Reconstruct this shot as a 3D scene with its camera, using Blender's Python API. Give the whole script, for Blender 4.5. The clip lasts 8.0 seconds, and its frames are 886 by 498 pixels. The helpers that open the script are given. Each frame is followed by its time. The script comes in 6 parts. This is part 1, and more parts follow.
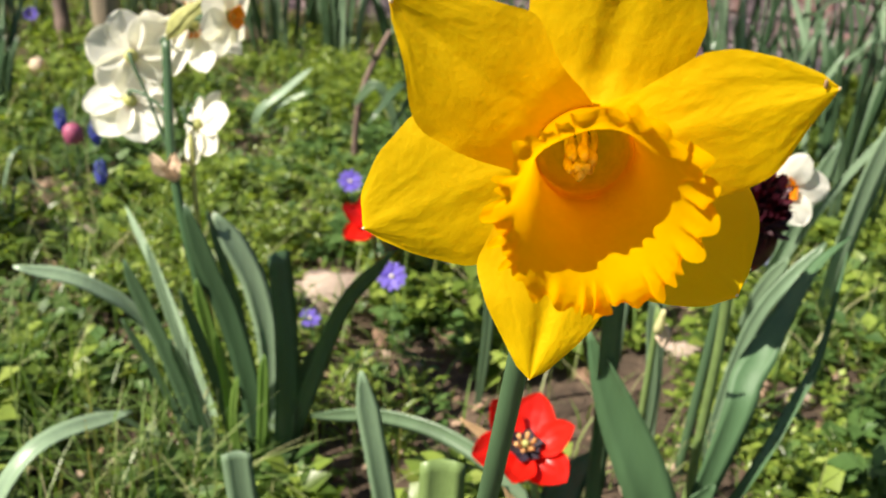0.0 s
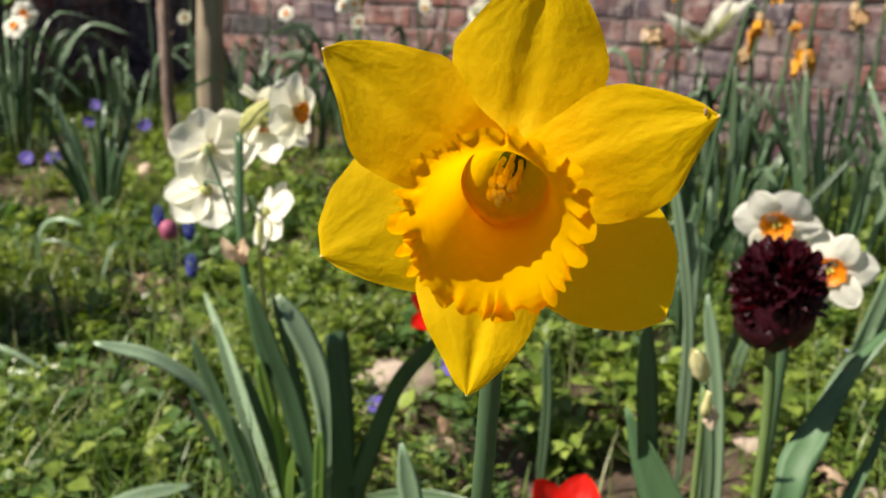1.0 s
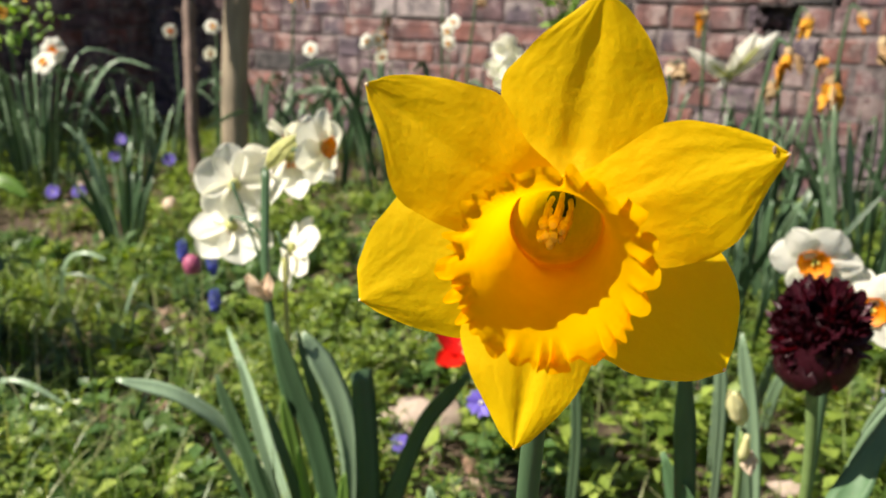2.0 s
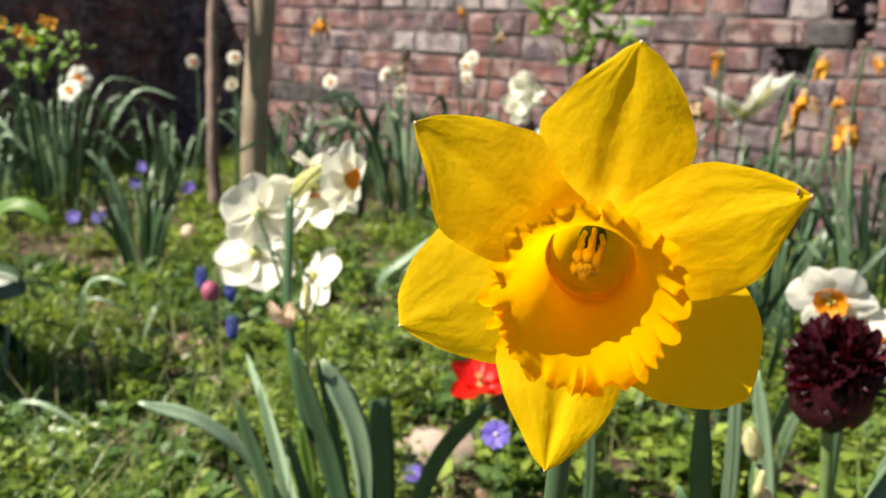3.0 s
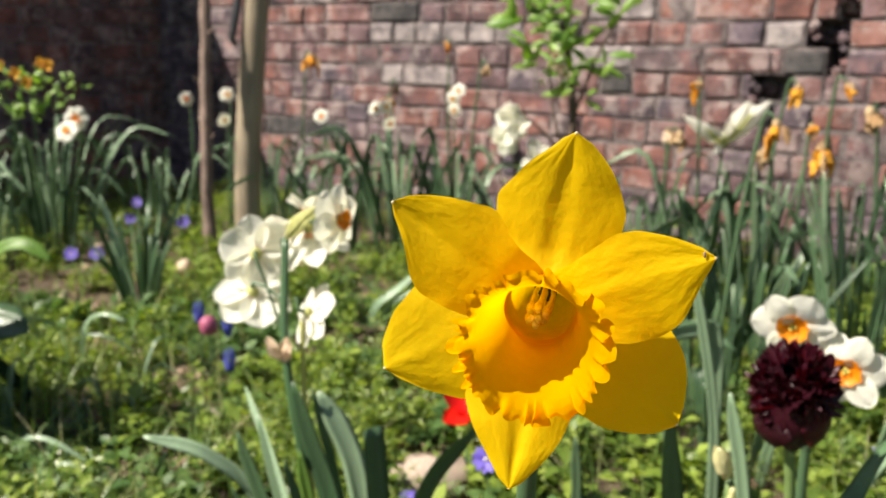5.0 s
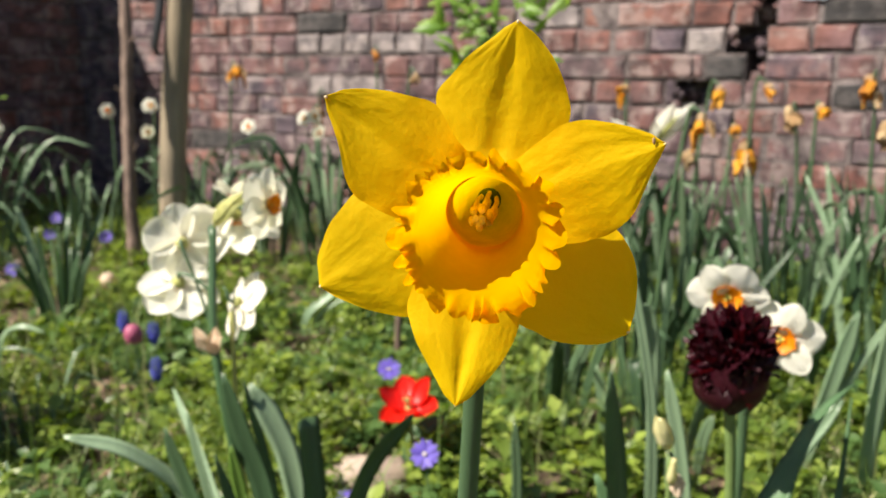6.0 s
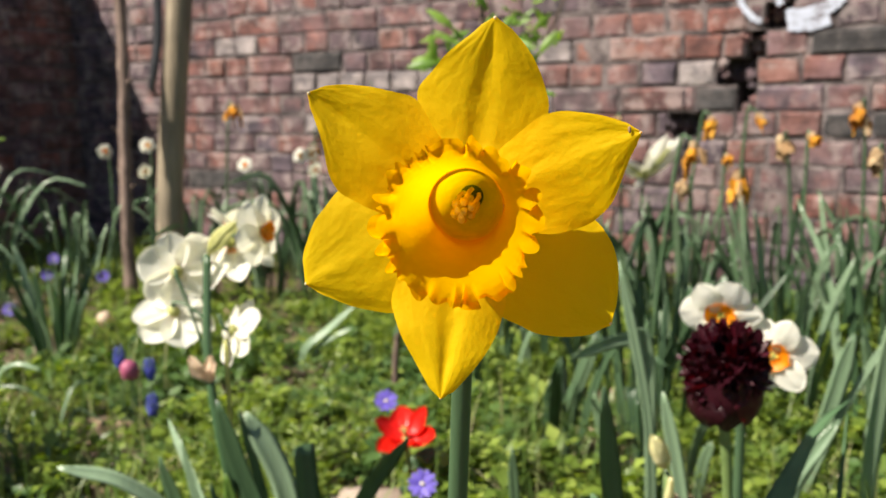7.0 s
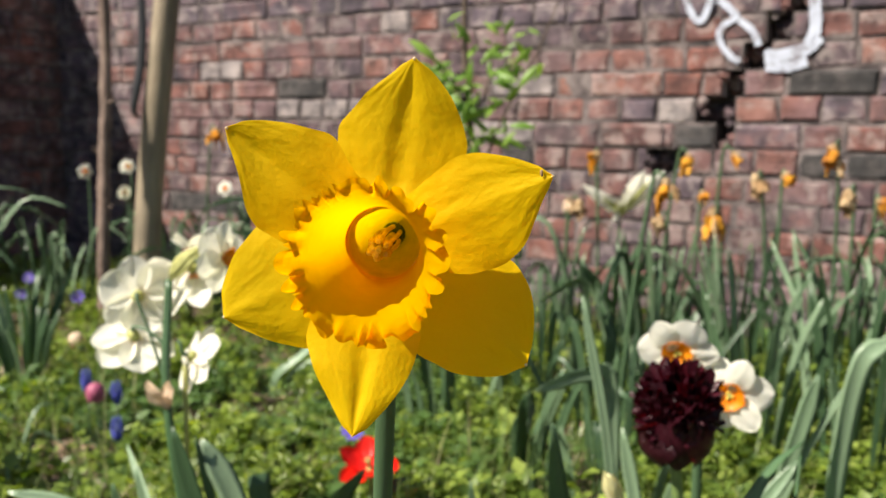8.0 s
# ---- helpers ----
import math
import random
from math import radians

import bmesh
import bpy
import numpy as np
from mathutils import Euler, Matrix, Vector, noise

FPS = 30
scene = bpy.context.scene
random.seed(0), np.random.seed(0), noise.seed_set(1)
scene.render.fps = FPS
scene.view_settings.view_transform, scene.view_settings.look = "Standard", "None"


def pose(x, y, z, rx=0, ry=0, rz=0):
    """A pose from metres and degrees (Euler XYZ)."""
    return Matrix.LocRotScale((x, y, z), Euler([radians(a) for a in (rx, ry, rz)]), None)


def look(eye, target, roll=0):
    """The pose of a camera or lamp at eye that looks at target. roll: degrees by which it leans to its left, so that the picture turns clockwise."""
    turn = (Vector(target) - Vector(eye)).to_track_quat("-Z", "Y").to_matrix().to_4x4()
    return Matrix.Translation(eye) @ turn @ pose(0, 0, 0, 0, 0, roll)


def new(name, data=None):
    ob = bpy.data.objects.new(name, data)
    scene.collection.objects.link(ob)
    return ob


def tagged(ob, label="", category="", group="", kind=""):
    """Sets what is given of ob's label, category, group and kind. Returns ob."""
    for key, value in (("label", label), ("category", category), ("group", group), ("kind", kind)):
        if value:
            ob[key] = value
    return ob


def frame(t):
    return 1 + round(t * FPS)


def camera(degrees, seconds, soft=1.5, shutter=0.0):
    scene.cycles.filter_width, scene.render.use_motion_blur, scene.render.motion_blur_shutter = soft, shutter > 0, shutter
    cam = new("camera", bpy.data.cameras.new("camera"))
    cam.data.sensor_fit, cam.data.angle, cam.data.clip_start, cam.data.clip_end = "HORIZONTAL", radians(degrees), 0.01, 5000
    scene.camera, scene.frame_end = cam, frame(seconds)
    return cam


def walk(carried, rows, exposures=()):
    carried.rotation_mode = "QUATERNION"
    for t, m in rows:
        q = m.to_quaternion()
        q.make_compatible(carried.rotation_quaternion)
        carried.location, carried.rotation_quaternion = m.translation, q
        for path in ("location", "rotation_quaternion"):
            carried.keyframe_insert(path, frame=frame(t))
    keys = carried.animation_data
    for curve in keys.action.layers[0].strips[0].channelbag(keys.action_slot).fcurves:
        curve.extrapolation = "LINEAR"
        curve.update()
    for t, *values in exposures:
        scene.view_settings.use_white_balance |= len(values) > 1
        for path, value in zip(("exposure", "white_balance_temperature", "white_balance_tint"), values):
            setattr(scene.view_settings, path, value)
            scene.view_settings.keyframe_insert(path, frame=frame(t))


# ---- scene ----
cam = camera(53.0, 8.0)
PATH = [
    (0.0, (-0.0659, -0.2030, 0.6491), (0.1731, 1.5733, -0.2383), 2.75),
    (0.2, (-0.0545, -0.1962, 0.6445), (0.1480, 1.6023, -0.2065), 2.05),
    (0.5, (-0.0406, -0.1956, 0.6314), (0.0962, 1.6390, -0.1530), 1.12),
    (0.8, (-0.0267, -0.2101, 0.6335), (0.0337, 1.6580, -0.0783), 0.50),
    (1.0, (-0.0214, -0.2397, 0.6386), (-0.0060, 1.6446, -0.0317), 0.34),
    (1.2, (-0.0286, -0.2395, 0.6448), (-0.0482, 1.6552, 0.0048), 0.32),
    (1.5, (-0.0374, -0.2340, 0.6411), (-0.0702, 1.6650, 0.0143), 0.08),
    (1.7, (-0.0309, -0.2254, 0.6368), (-0.0594, 1.6769, 0.0201), 0.02),
    (2.8, (-0.0276, -0.2365, 0.6370), (-0.0799, 1.6884, 0.0968), 0.79),
    (3.0, (-0.0367, -0.2406, 0.6402), (-0.0941, 1.6875, 0.1117), 1.03),
    (3.2, (-0.0419, -0.2374, 0.6454), (-0.0927, 1.6902, 0.1147), 1.15),
    (3.5, (-0.0382, -0.2434, 0.6402), (-0.0439, 1.6833, 0.1038), 1.69),
    (3.8, (-0.0245, -0.2505, 0.6429), (0.0237, 1.6709, 0.0898), 1.94),
    (4.0, (-0.0137, -0.2554, 0.6432), (0.0336, 1.6643, 0.0839), 1.98),
    (4.2, (-0.0050, -0.2566, 0.6426), (-0.0048, 1.6659, 0.0911), 1.39),
    (5.3, (-0.0436, -0.2999, 0.6692), (-0.0829, 1.6477, 0.2161), -0.23),
    (5.5, (-0.0499, -0.3032, 0.6582), (-0.0507, 1.6473, 0.2158), -0.00),
    (5.8, (-0.0314, -0.2891, 0.6286), (0.0442, 1.6655, 0.2118), -0.09),
    (6.0, (-0.0318, -0.2801, 0.6213), (0.0791, 1.6706, 0.1942), -0.27),
    (6.2, (-0.0245, -0.2727, 0.6131), (0.0984, 1.6760, 0.1803), -0.69),
    (6.5, (-0.0241, -0.2808, 0.6049), (0.0984, 1.6728, 0.1946), -1.20),
    (6.8, (-0.0294, -0.2862, 0.6098), (0.0907, 1.6768, 0.2466), -1.11),
    (7.0, (-0.0271, -0.2874, 0.6067), (0.0890, 1.6802, 0.2672), -1.09),
    (7.2, (-0.0222, -0.2799, 0.6024), (0.0931, 1.6909, 0.2822), -1.00),
    (7.5, (-0.0164, -0.2800, 0.6166), (0.1043, 1.6942, 0.3204), -0.38),
    (7.8, (-0.0068, -0.2796, 0.6148), (0.1295, 1.6952, 0.3288), 0.20),
    (8.0, (-0.0035, -0.2892, 0.6101), (0.1450, 1.6859, 0.3327), 0.52),
]
walk(cam, [(t, look(e, g, r)) for t, e, g, r in PATH], exposures=[
    (t, e, 6850, 10) for t, e in ((0.0, 1.01), (0.5, 0.85), (1.0, 0.74), (1.5, 0.86), (3.0, 1.06), (3.5, 1.10), (4.0, 1.06), (5.5, 1.06), (6.0, 0.99), (7.0, 0.94), (7.5, 0.92), (8.0, 0.93))])
cam.data.dof.use_dof = True
cam.data.dof.focus_distance = 0.285
cam.data.dof.aperture_fstop = 17.0

# ---------------------------------------------------------------- light
SUN_EL = radians(48.5)
SUN_AZ = (-0.957, -0.290)
sun_dir = Vector((SUN_AZ[0] * math.cos(SUN_EL), SUN_AZ[1] * math.cos(SUN_EL), math.sin(SUN_EL))).normalized()
world = bpy.data.worlds.new("sky")
scene.world = world
world.use_nodes = True
wn = world.node_tree.nodes
sky = wn.new("ShaderNodeTexSky")
sky.sky_type = "NISHITA"
sky.sun_disc = False
sky.sun_elevation = SUN_EL
sky.sun_rotation = math.atan2(sun_dir.x, sun_dir.y)
world.node_tree.links.new(sky.outputs[0], wn["Background"].inputs[0])
wn["Background"].inputs[1].default_value = 0.048
lamp = bpy.data.lights.new("sun", "SUN")
lamp.energy = 5.2
lamp.angle = radians(0.53)
lamp.color = (1.0, 0.94, 0.84)
sun = new("sun", lamp)
sun.matrix_world = look(tuple(sun_dir * 20), (0, 0, 0))


# ---------------------------------------------------------------- materials
def node_mat(name):
    m = bpy.data.materials.new(name)
    m.use_nodes = True
    return m, m.node_tree.nodes, m.node_tree.links


def ramp(nodes, links, fac, stops):
    r = nodes.new("ShaderNodeValToRGB")
    els = r.color_ramp.elements
    while len(els) < len(stops):
        els.new(0.5)
    for e, (p, c) in zip(els, stops):
        e.position = p
        e.color = (*c, 1)
    links.new(fac, r.inputs[0])
    return r.outputs[0]


def noise_tex(nodes, links, scale, detail=4.0, rough=0.6, stretch=None, coord="Object"):
    tc = nodes.new("ShaderNodeTexCoord")
    out = tc.outputs[coord]
    if stretch:
        mp = nodes.new("ShaderNodeMapping")
        mp.inputs["Scale"].default_value = stretch
        links.new(out, mp.inputs[0])
        out = mp.outputs[0]
    n = nodes.new("ShaderNodeTexNoise")
    n.inputs["Scale"].default_value = scale
    n.inputs["Detail"].default_value = detail
    n.inputs["Roughness"].default_value = rough
    links.new(out, n.inputs["Vector"])
    return n.outputs[0]


def mixc(nodes, links, fac, a, b, mode="MIX"):
    m = nodes.new("ShaderNodeMix")
    m.data_type = "RGBA"
    m.blend_type = mode
    for sock, val in ((m.inputs[0], fac), (m.inputs[6], a), (m.inputs[7], b)):
        if hasattr(val, "links"):
            links.new(val, sock)
        elif isinstance(val, tuple):
            sock.default_value = (*val, 1)
        else:
            sock.default_value = val
    return m.outputs[2]


def leafy(name, stops, rough=0.45, trans=0.35, tcol=None, scale=60, bump=0.3, bscale=300, stretch=None, vary="object", amount=1.0, spec=0.5):
    """Leaf or petal: two scales of colour variation, gloss, and light that shines through."""
    m, n, l = node_mat(name)
    p = n["Principled BSDF"]
    if vary == "object":
        rnd = n.new("ShaderNodeObjectInfo").outputs["Random"]
    else:
        rnd = n.new("ShaderNodeNewGeometry").outputs["Random Per Island"]
    base = ramp(n, l, rnd, stops)
    fine = noise_tex(n, l, scale, 5, 0.65, stretch)
    tone = ramp(n, l, fine, [(0.25, (0.72, 0.72, 0.72)), (0.75, (1.18, 1.18, 1.18))])
    col = mixc(n, l, amount, base, tone, "MULTIPLY")
    l.new(col, p.inputs["Base Color"])
    p.inputs["Roughness"].default_value = rough
    p.inputs["Specular IOR Level"].default_value = spec
    bn = noise_tex(n, l, bscale, 3, 0.6, stretch)
    b = n.new("ShaderNodeBump")
    b.inputs["Strength"].default_value = bump
    b.inputs["Distance"].default_value = 0.0006
    l.new(bn, b.inputs["Height"])
    l.new(b.outputs[0], p.inputs["Normal"])
    if trans > 0:
        t = n.new("ShaderNodeBsdfTranslucent")
        tc = mixc(n, l, 1.0, col, tcol or (1.0, 1.0, 1.0), "MULTIPLY")
        l.new(tc, t.inputs[0])
        l.new(b.outputs[0], t.inputs["Normal"])
        mx = n.new("ShaderNodeMixShader")
        mx.inputs[0].default_value = trans
        l.new(p.outputs[0], mx.inputs[1])
        l.new(t.outputs[0], mx.inputs[2])
        l.new(mx.outputs[0], n["Material Output"].inputs[0])
    return m


def rough_mat(name, stops, scale=8, rough=0.9, bump=0.6, bscale=60, dist=0.004, stretch=None, coarse=None):
    m, n, l = node_mat(name)
    p = n["Principled BSDF"]
    f = noise_tex(n, l, scale, 8, 0.65, stretch)
    col = ramp(n, l, f, stops)
    if coarse:
        g = noise_tex(n, l, coarse, 3, 0.5)
        col = mixc(n, l, 1.0, col, ramp(n, l, g, [(0.3, (0.65, 0.65, 0.65)), (0.7, (1.2, 1.2, 1.2))]), "MULTIPLY")
    l.new(col, p.inputs["Base Color"])
    p.inputs["Roughness"].default_value = rough
    b = n.new("ShaderNodeBump")
    b.inputs["Strength"].default_value = bump
    b.inputs["Distance"].default_value = dist
    l.new(noise_tex(n, l, bscale, 8, 0.7, stretch), b.inputs["Height"])
    l.new(b.outputs[0], p.inputs["Normal"])
    return m


def brick_mat(name, stops, wash=0.42):
    m, n, l = node_mat(name)
    p = n["Principled BSDF"]
    rnd = n.new("ShaderNodeObjectInfo").outputs["Random"]
    base = ramp(n, l, rnd, stops)
    geo = n.new("ShaderNodeNewGeometry")
    pos = geo.outputs["Position"]

    def pn(scale, detail):
        t = n.new("ShaderNodeTexNoise")
        t.inputs["Scale"].default_value = scale
        t.inputs["Detail"].default_value = detail
        t.inputs["Roughness"].default_value = 0.65
        l.new(pos, t.inputs["Vector"])
        return t.outputs[0]

    base = mixc(n, l, ramp(n, l, pn(7, 4), [(0.42, (0, 0, 0)), (0.62, (0.5, 0.5, 0.5))]), base, ramp(n, l, pn(5.3, 3), [(0.2 + 0.6 * q, c) for q, c in stops]))
    col = mixc(n, l, 1.0, base, ramp(n, l, pn(14, 6), [(0.34, (0.30, 0.29, 0.32)), (0.66, (1.34, 1.27, 1.24))]), "MULTIPLY")
    lime = ramp(n, l, pn(16, 10), [(0.50, (0, 0, 0)), (0.60, (wash, wash, wash))])
    col = mixc(n, l, lime, col, (0.42, 0.35, 0.335))
    soot = ramp(n, l, pn(4.3, 9), [(0.54, (0, 0, 0)), (0.68, (0.75, 0.75, 0.75))])
    col = mixc(n, l, soot, col, (0.040, 0.036, 0.037))
    l.new(col, p.inputs["Base Color"])
    p.inputs["Roughness"].default_value = 0.88
    b = n.new("ShaderNodeBump")
    b.inputs["Strength"].default_value = 0.8
    b.inputs["Distance"].default_value = 0.004
    l.new(pn(70, 8), b.inputs["Height"])
    l.new(b.outputs[0], p.inputs["Normal"])
    return m


YELLOW = leafy("yellow_petal", [(0, (0.97, 0.635, 0.004)), (1, (0.97, 0.65, 0.006))], 0.55, 0.52, (1.0, 0.86, 0.5), 45, 0.30, 560, None, amount=0.14, spec=0.22)
CORONA = leafy("orange_yellow_corona", [(0, (0.92, 0.545, 0.001)), (1, (0.92, 0.545, 0.001))], 0.75, 0.70, (1.0, 0.84, 0.5), 60, 0.4, 350, None, amount=0.3, spec=0.05)
ANTHER = leafy("anther_yellow", [(0, (0.97, 0.84, 0.16)), (1, (0.97, 0.88, 0.22))], 0.8, 0.45, None, 300, 0.8, 900)
FILAMENT = leafy("pale_filament", [(0, (0.97, 0.90, 0.24)), (1, (0.97, 0.92, 0.28))], 0.5, 0.5, None, 200, 0.3, 500, spec=0.2)
FLORALTUBE = leafy("yellow_floral_tube", [(0, (0.93, 0.60, 0.008)), (1, (0.93, 0.60, 0.008))], 0.6, 0.62, (1.0, 0.90, 0.5), 60, 0.3, 350)
THROAT = leafy("throat_green_yellow", [(0, (0.40, 0.40, 0.04)), (1, (0.40, 0.40, 0.04))], 0.6, 0.35)
WHITE = leafy("white_petal", [(0, (0.91, 0.90, 0.80)), (1, (0.93, 0.92, 0.84))], 0.5, 0.45, (1.0, 0.99, 0.90), 50, 0.4, 300, amount=0.25)
CREAM = leafy("cream_petal", [(0, (0.80, 0.70, 0.48)), (1, (0.85, 0.80, 0.62))], 0.55, 0.35, None, 50, 0.4, 300, amount=0.4)
BUDC = leafy("bud_petal", [(0, (0.76, 0.72, 0.38)), (1, (0.80, 0.77, 0.46))], 0.5, 0.35, None, 60, 0.4, 300, amount=0.5)
ORANGE = leafy("orange_cup", [(0, (0.90, 0.25, 0.004)), (1, (0.92, 0.31, 0.008))], 0.5, 0.35, None, 80, 0.4, 300, amount=0.3)
WITHER = leafy("withered_orange", [(0, (0.46, 0.17, 0.02)), (0.5, (0.70, 0.30, 0.012)), (1, (0.76, 0.38, 0.03))], 0.75, 0.3, None, 90, 0.9, 250)
BROWNED = leafy("withered_brown", [(0, (0.34, 0.20, 0.09)), (1, (0.52, 0.38, 0.22))], 0.8, 0.2, None, 90, 0.9, 250)
RED = leafy("red_petal", [(0, (0.72, 0.012, 0.008)), (1, (0.80, 0.02, 0.010))], 0.35, 0.35, (1.0, 0.5, 0.4), 40, 0.3, 200, amount=0.35)
TANSTAMEN = leafy("tulip_stamen", [(0, (0.55, 0.26, 0.08)), (1, (0.70, 0.40, 0.16))], 0.8, 0.1)
BLACKISH = leafy("tulip_heart_black", [(0, (0.02, 0.015, 0.03)), (1, (0.03, 0.02, 0.03))], 0.6, 0)
MAROON = leafy("maroon_petal", [(0, (0.022, 0.003, 0.006)), (0.7, (0.036, 0.004, 0.010)), (1, (0.070, 0.006, 0.014))], 0.42, 0.25, (2.0, 0.3, 0.4), 60, 0.5, 250, spec=0.3)
VIOLET = leafy("violet_petal", [(0, (0.16, 0.11, 0.60)), (1, (0.24, 0.18, 0.70))], 0.5, 0.35, None, 80, 0.3, 300, amount=0.4)
LILAC = leafy("lilac_petal", [(0, (0.36, 0.34, 0.74)), (1, (0.44, 0.42, 0.78))], 0.5, 0.35, None, 80, 0.3, 300, amount=0.4)
BLUE = leafy("grape_blue", [(0, (0.05, 0.06, 0.40)), (1, (0.08, 0.10, 0.55))], 0.45, 0.1, None, 100, 0.3, 300, vary="island")
PINK = leafy("pink_bell", [(0, (0.46, 0.10, 0.20)), (1, (0.50, 0.13, 0.24))], 0.5, 0.3, None, 130, 0.4, 300)
DRY = leafy("dry_sheath", [(0, (0.80, 0.60, 0.44)), (1, (0.86, 0.70, 0.54))], 0.8, 0.35, None, 120, 0.9, 260)
SHEATH = leafy("green_sheath", [(0, (0.50, 0.52, 0.16)), (1, (0.56, 0.56, 0.22))], 0.5, 0.3, None, 120, 0.5, 260)
BLADE = leafy("narcissus_leaf", [(0, (0.042, 0.086, 0.040)), (0.6, (0.082, 0.148, 0.074)), (1, (0.165, 0.245, 0.145))], 0.34, 0.25, (1.15, 1.4, 0.5), 30, 0.45, 260, (1, 1, 0.06))
GLAUC = leafy("glaucous_leaf", [(0, (0.17, 0.26, 0.155)), (1, (0.28, 0.39, 0.255))], 0.33, 0.22, (1.1, 1.4, 0.6), 30, 0.4, 260, (1, 1, 0.06))
FRESHLEAF = leafy("young_narcissus_leaf", [(0, (0.14, 0.25, 0.05)), (1, (0.20, 0.32, 0.07))], 0.38, 0.35, (1.3, 1.4, 0.35), 30, 0.4, 260, (1, 1, 0.06))
STEM = leafy("flower_stem", [(0, (0.066, 0.122, 0.060)), (1, (0.085, 0.150, 0.075))], 0.4, 0.1, None, 40, 0.4, 240, (1, 1, 0.05))
STEMD = leafy("dark_stem", [(0, (0.05, 0.11, 0.05)), (1, (0.07, 0.14, 0.06))], 0.4, 0.1, None, 40, 0.4, 240, (1, 1, 0.05))
TULEAF = leafy("tulip_leaf", [(0, (0.06, 0.13, 0.06)), (1, (0.09, 0.18, 0.08))], 0.58, 0.25, (1.2, 1.5, 0.4), 25, 0.4, 200, (1, 1, 0.08))
FRESH = leafy("fresh_green_leaf", [(0, (0.13, 0.26, 0.04)), (1, (0.26, 0.42, 0.07))], 0.45, 0.4, (1.3, 1.4, 0.4), 60, 0.3, 200)
WEED = leafy("weed_leaf", [(0, (0.05, 0.094, 0.016)), (0.35, (0.13, 0.20, 0.031)), (0.8, (0.27, 0.36, 0.065)), (1, (0.33, 0.41, 0.10))], 0.36, 0.38, (1.3, 1.3, 0.35), 30, 0.2, 300, vary="island", spec=0.5)
WEEDD = leafy("dark_weed_leaf", [(0, (0.045, 0.10, 0.025)), (0.5, (0.08, 0.16, 0.04)), (1, (0.13, 0.22, 0.06))], 0.5, 0.35, (1.3, 1.3, 0.35), 30, 0.2, 300, vary="island")
GRASS = leafy("grass_blade", [(0, (0.08, 0.15, 0.03)), (0.6, (0.16, 0.25, 0.06)), (0.85, (0.26, 0.30, 0.12)), (1, (0.42, 0.38, 0.22))], 0.4, 0.35, (1.2, 1.3, 0.4), 30, 0.2, 300, vary="island")
STRAW = leafy("dead_leaf", [(0, (0.22, 0.13, 0.08)), (0.5, (0.36, 0.24, 0.16)), (1, (0.50, 0.38, 0.28))], 0.8, 0.15, None, 60, 0.7, 200, vary="island")
SOIL = rough_mat("soil", [(0.25, (0.045, 0.030, 0.020)), (0.5, (0.12, 0.080, 0.052)), (0.75, (0.23, 0.16, 0.11))], 30, 0.95, 1.0, 45, 0.02, coarse=2.2)
STONE = rough_mat("stone", [(0.3, (0.26, 0.20, 0.16)), (0.7, (0.46, 0.37, 0.31))], 25, 0.9, 0.8, 80, 0.003)
MORTAR = rough_mat("mortar", [(0.34, (0.035, 0.030, 0.032)), (0.47, (0.13, 0.103, 0.104)), (0.66, (0.30, 0.25, 0.245))], 14, 0.95, 1.0, 60, 0.006, coarse=2.0)
BRICK = brick_mat("old_brick", [(0.0, (0.062, 0.047, 0.062)), (0.16, (0.138, 0.068, 0.066)), (0.38, (0.235, 0.096, 0.076)), (0.55, (0.138, 0.092, 0.100)), (0.75, (0.096, 0.079, 0.105)), (1.0, (0.245, 0.112, 0.086))])
PALEBRICK = brick_mat("whitewashed_brick", [(0, (0.22, 0.195, 0.20)), (1, (0.36, 0.33, 0.33))], 0.45)
DARKBRICK = brick_mat("burnt_brick", [(0, (0.03, 0.03, 0.032)), (1, (0.05, 0.048, 0.05))], 0.1)
PAINT = rough_mat("white_paint", [(0.36, (0.20, 0.19, 0.22)), (0.47, (0.42, 0.45, 0.55)), (0.7, (0.52, 0.56, 0.67))], 26, 0.7, 0.2, 70, 0.002)
WOOD = rough_mat("weathered_post_wood", [(0.25, (0.16, 0.125, 0.085)), (0.5, (0.29, 0.235, 0.165)), (0.75, (0.40, 0.33, 0.24))], 40, 0.8, 0.7, 60, 0.004, stretch=(1, 1, 0.06), coarse=5)
BARK = rough_mat("twig_bark", [(0.25, (0.07, 0.047, 0.038)), (0.5, (0.19, 0.130, 0.105)), (0.8, (0.34, 0.25, 0.205))], 50, 0.85, 0.8, 90, 0.003, stretch=(1, 1, 0.3), coarse=9)
TWIG = rough_mat("dark_twig", [(0.25, (0.05, 0.035, 0.025)), (0.75, (0.13, 0.09, 0.065))], 70, 0.85, 0.7, 120, 0.002)
RUBBER = rough_mat("black_rubber", [(0.3, (0.012, 0.013, 0.016)), (0.7, (0.03, 0.03, 0.035))], 30, 0.45, 0.3, 120, 0.001)
METAL = rough_mat("zinc_cap", [(0.3, (0.5, 0.5, 0.5)), (0.7, (0.7, 0.7, 0.7))], 30, 0.3, 0.2, 120, 0.001)
METAL.node_tree.nodes["Principled BSDF"].inputs["Metallic"].default_value = 0.9


# ---------------------------------------------------------------- building helpers
def V(*a):
    return np.array(a, float)


def unit(v):
    v = np.asarray(v, float)
    return v / max(np.linalg.norm(v), 1e-9)


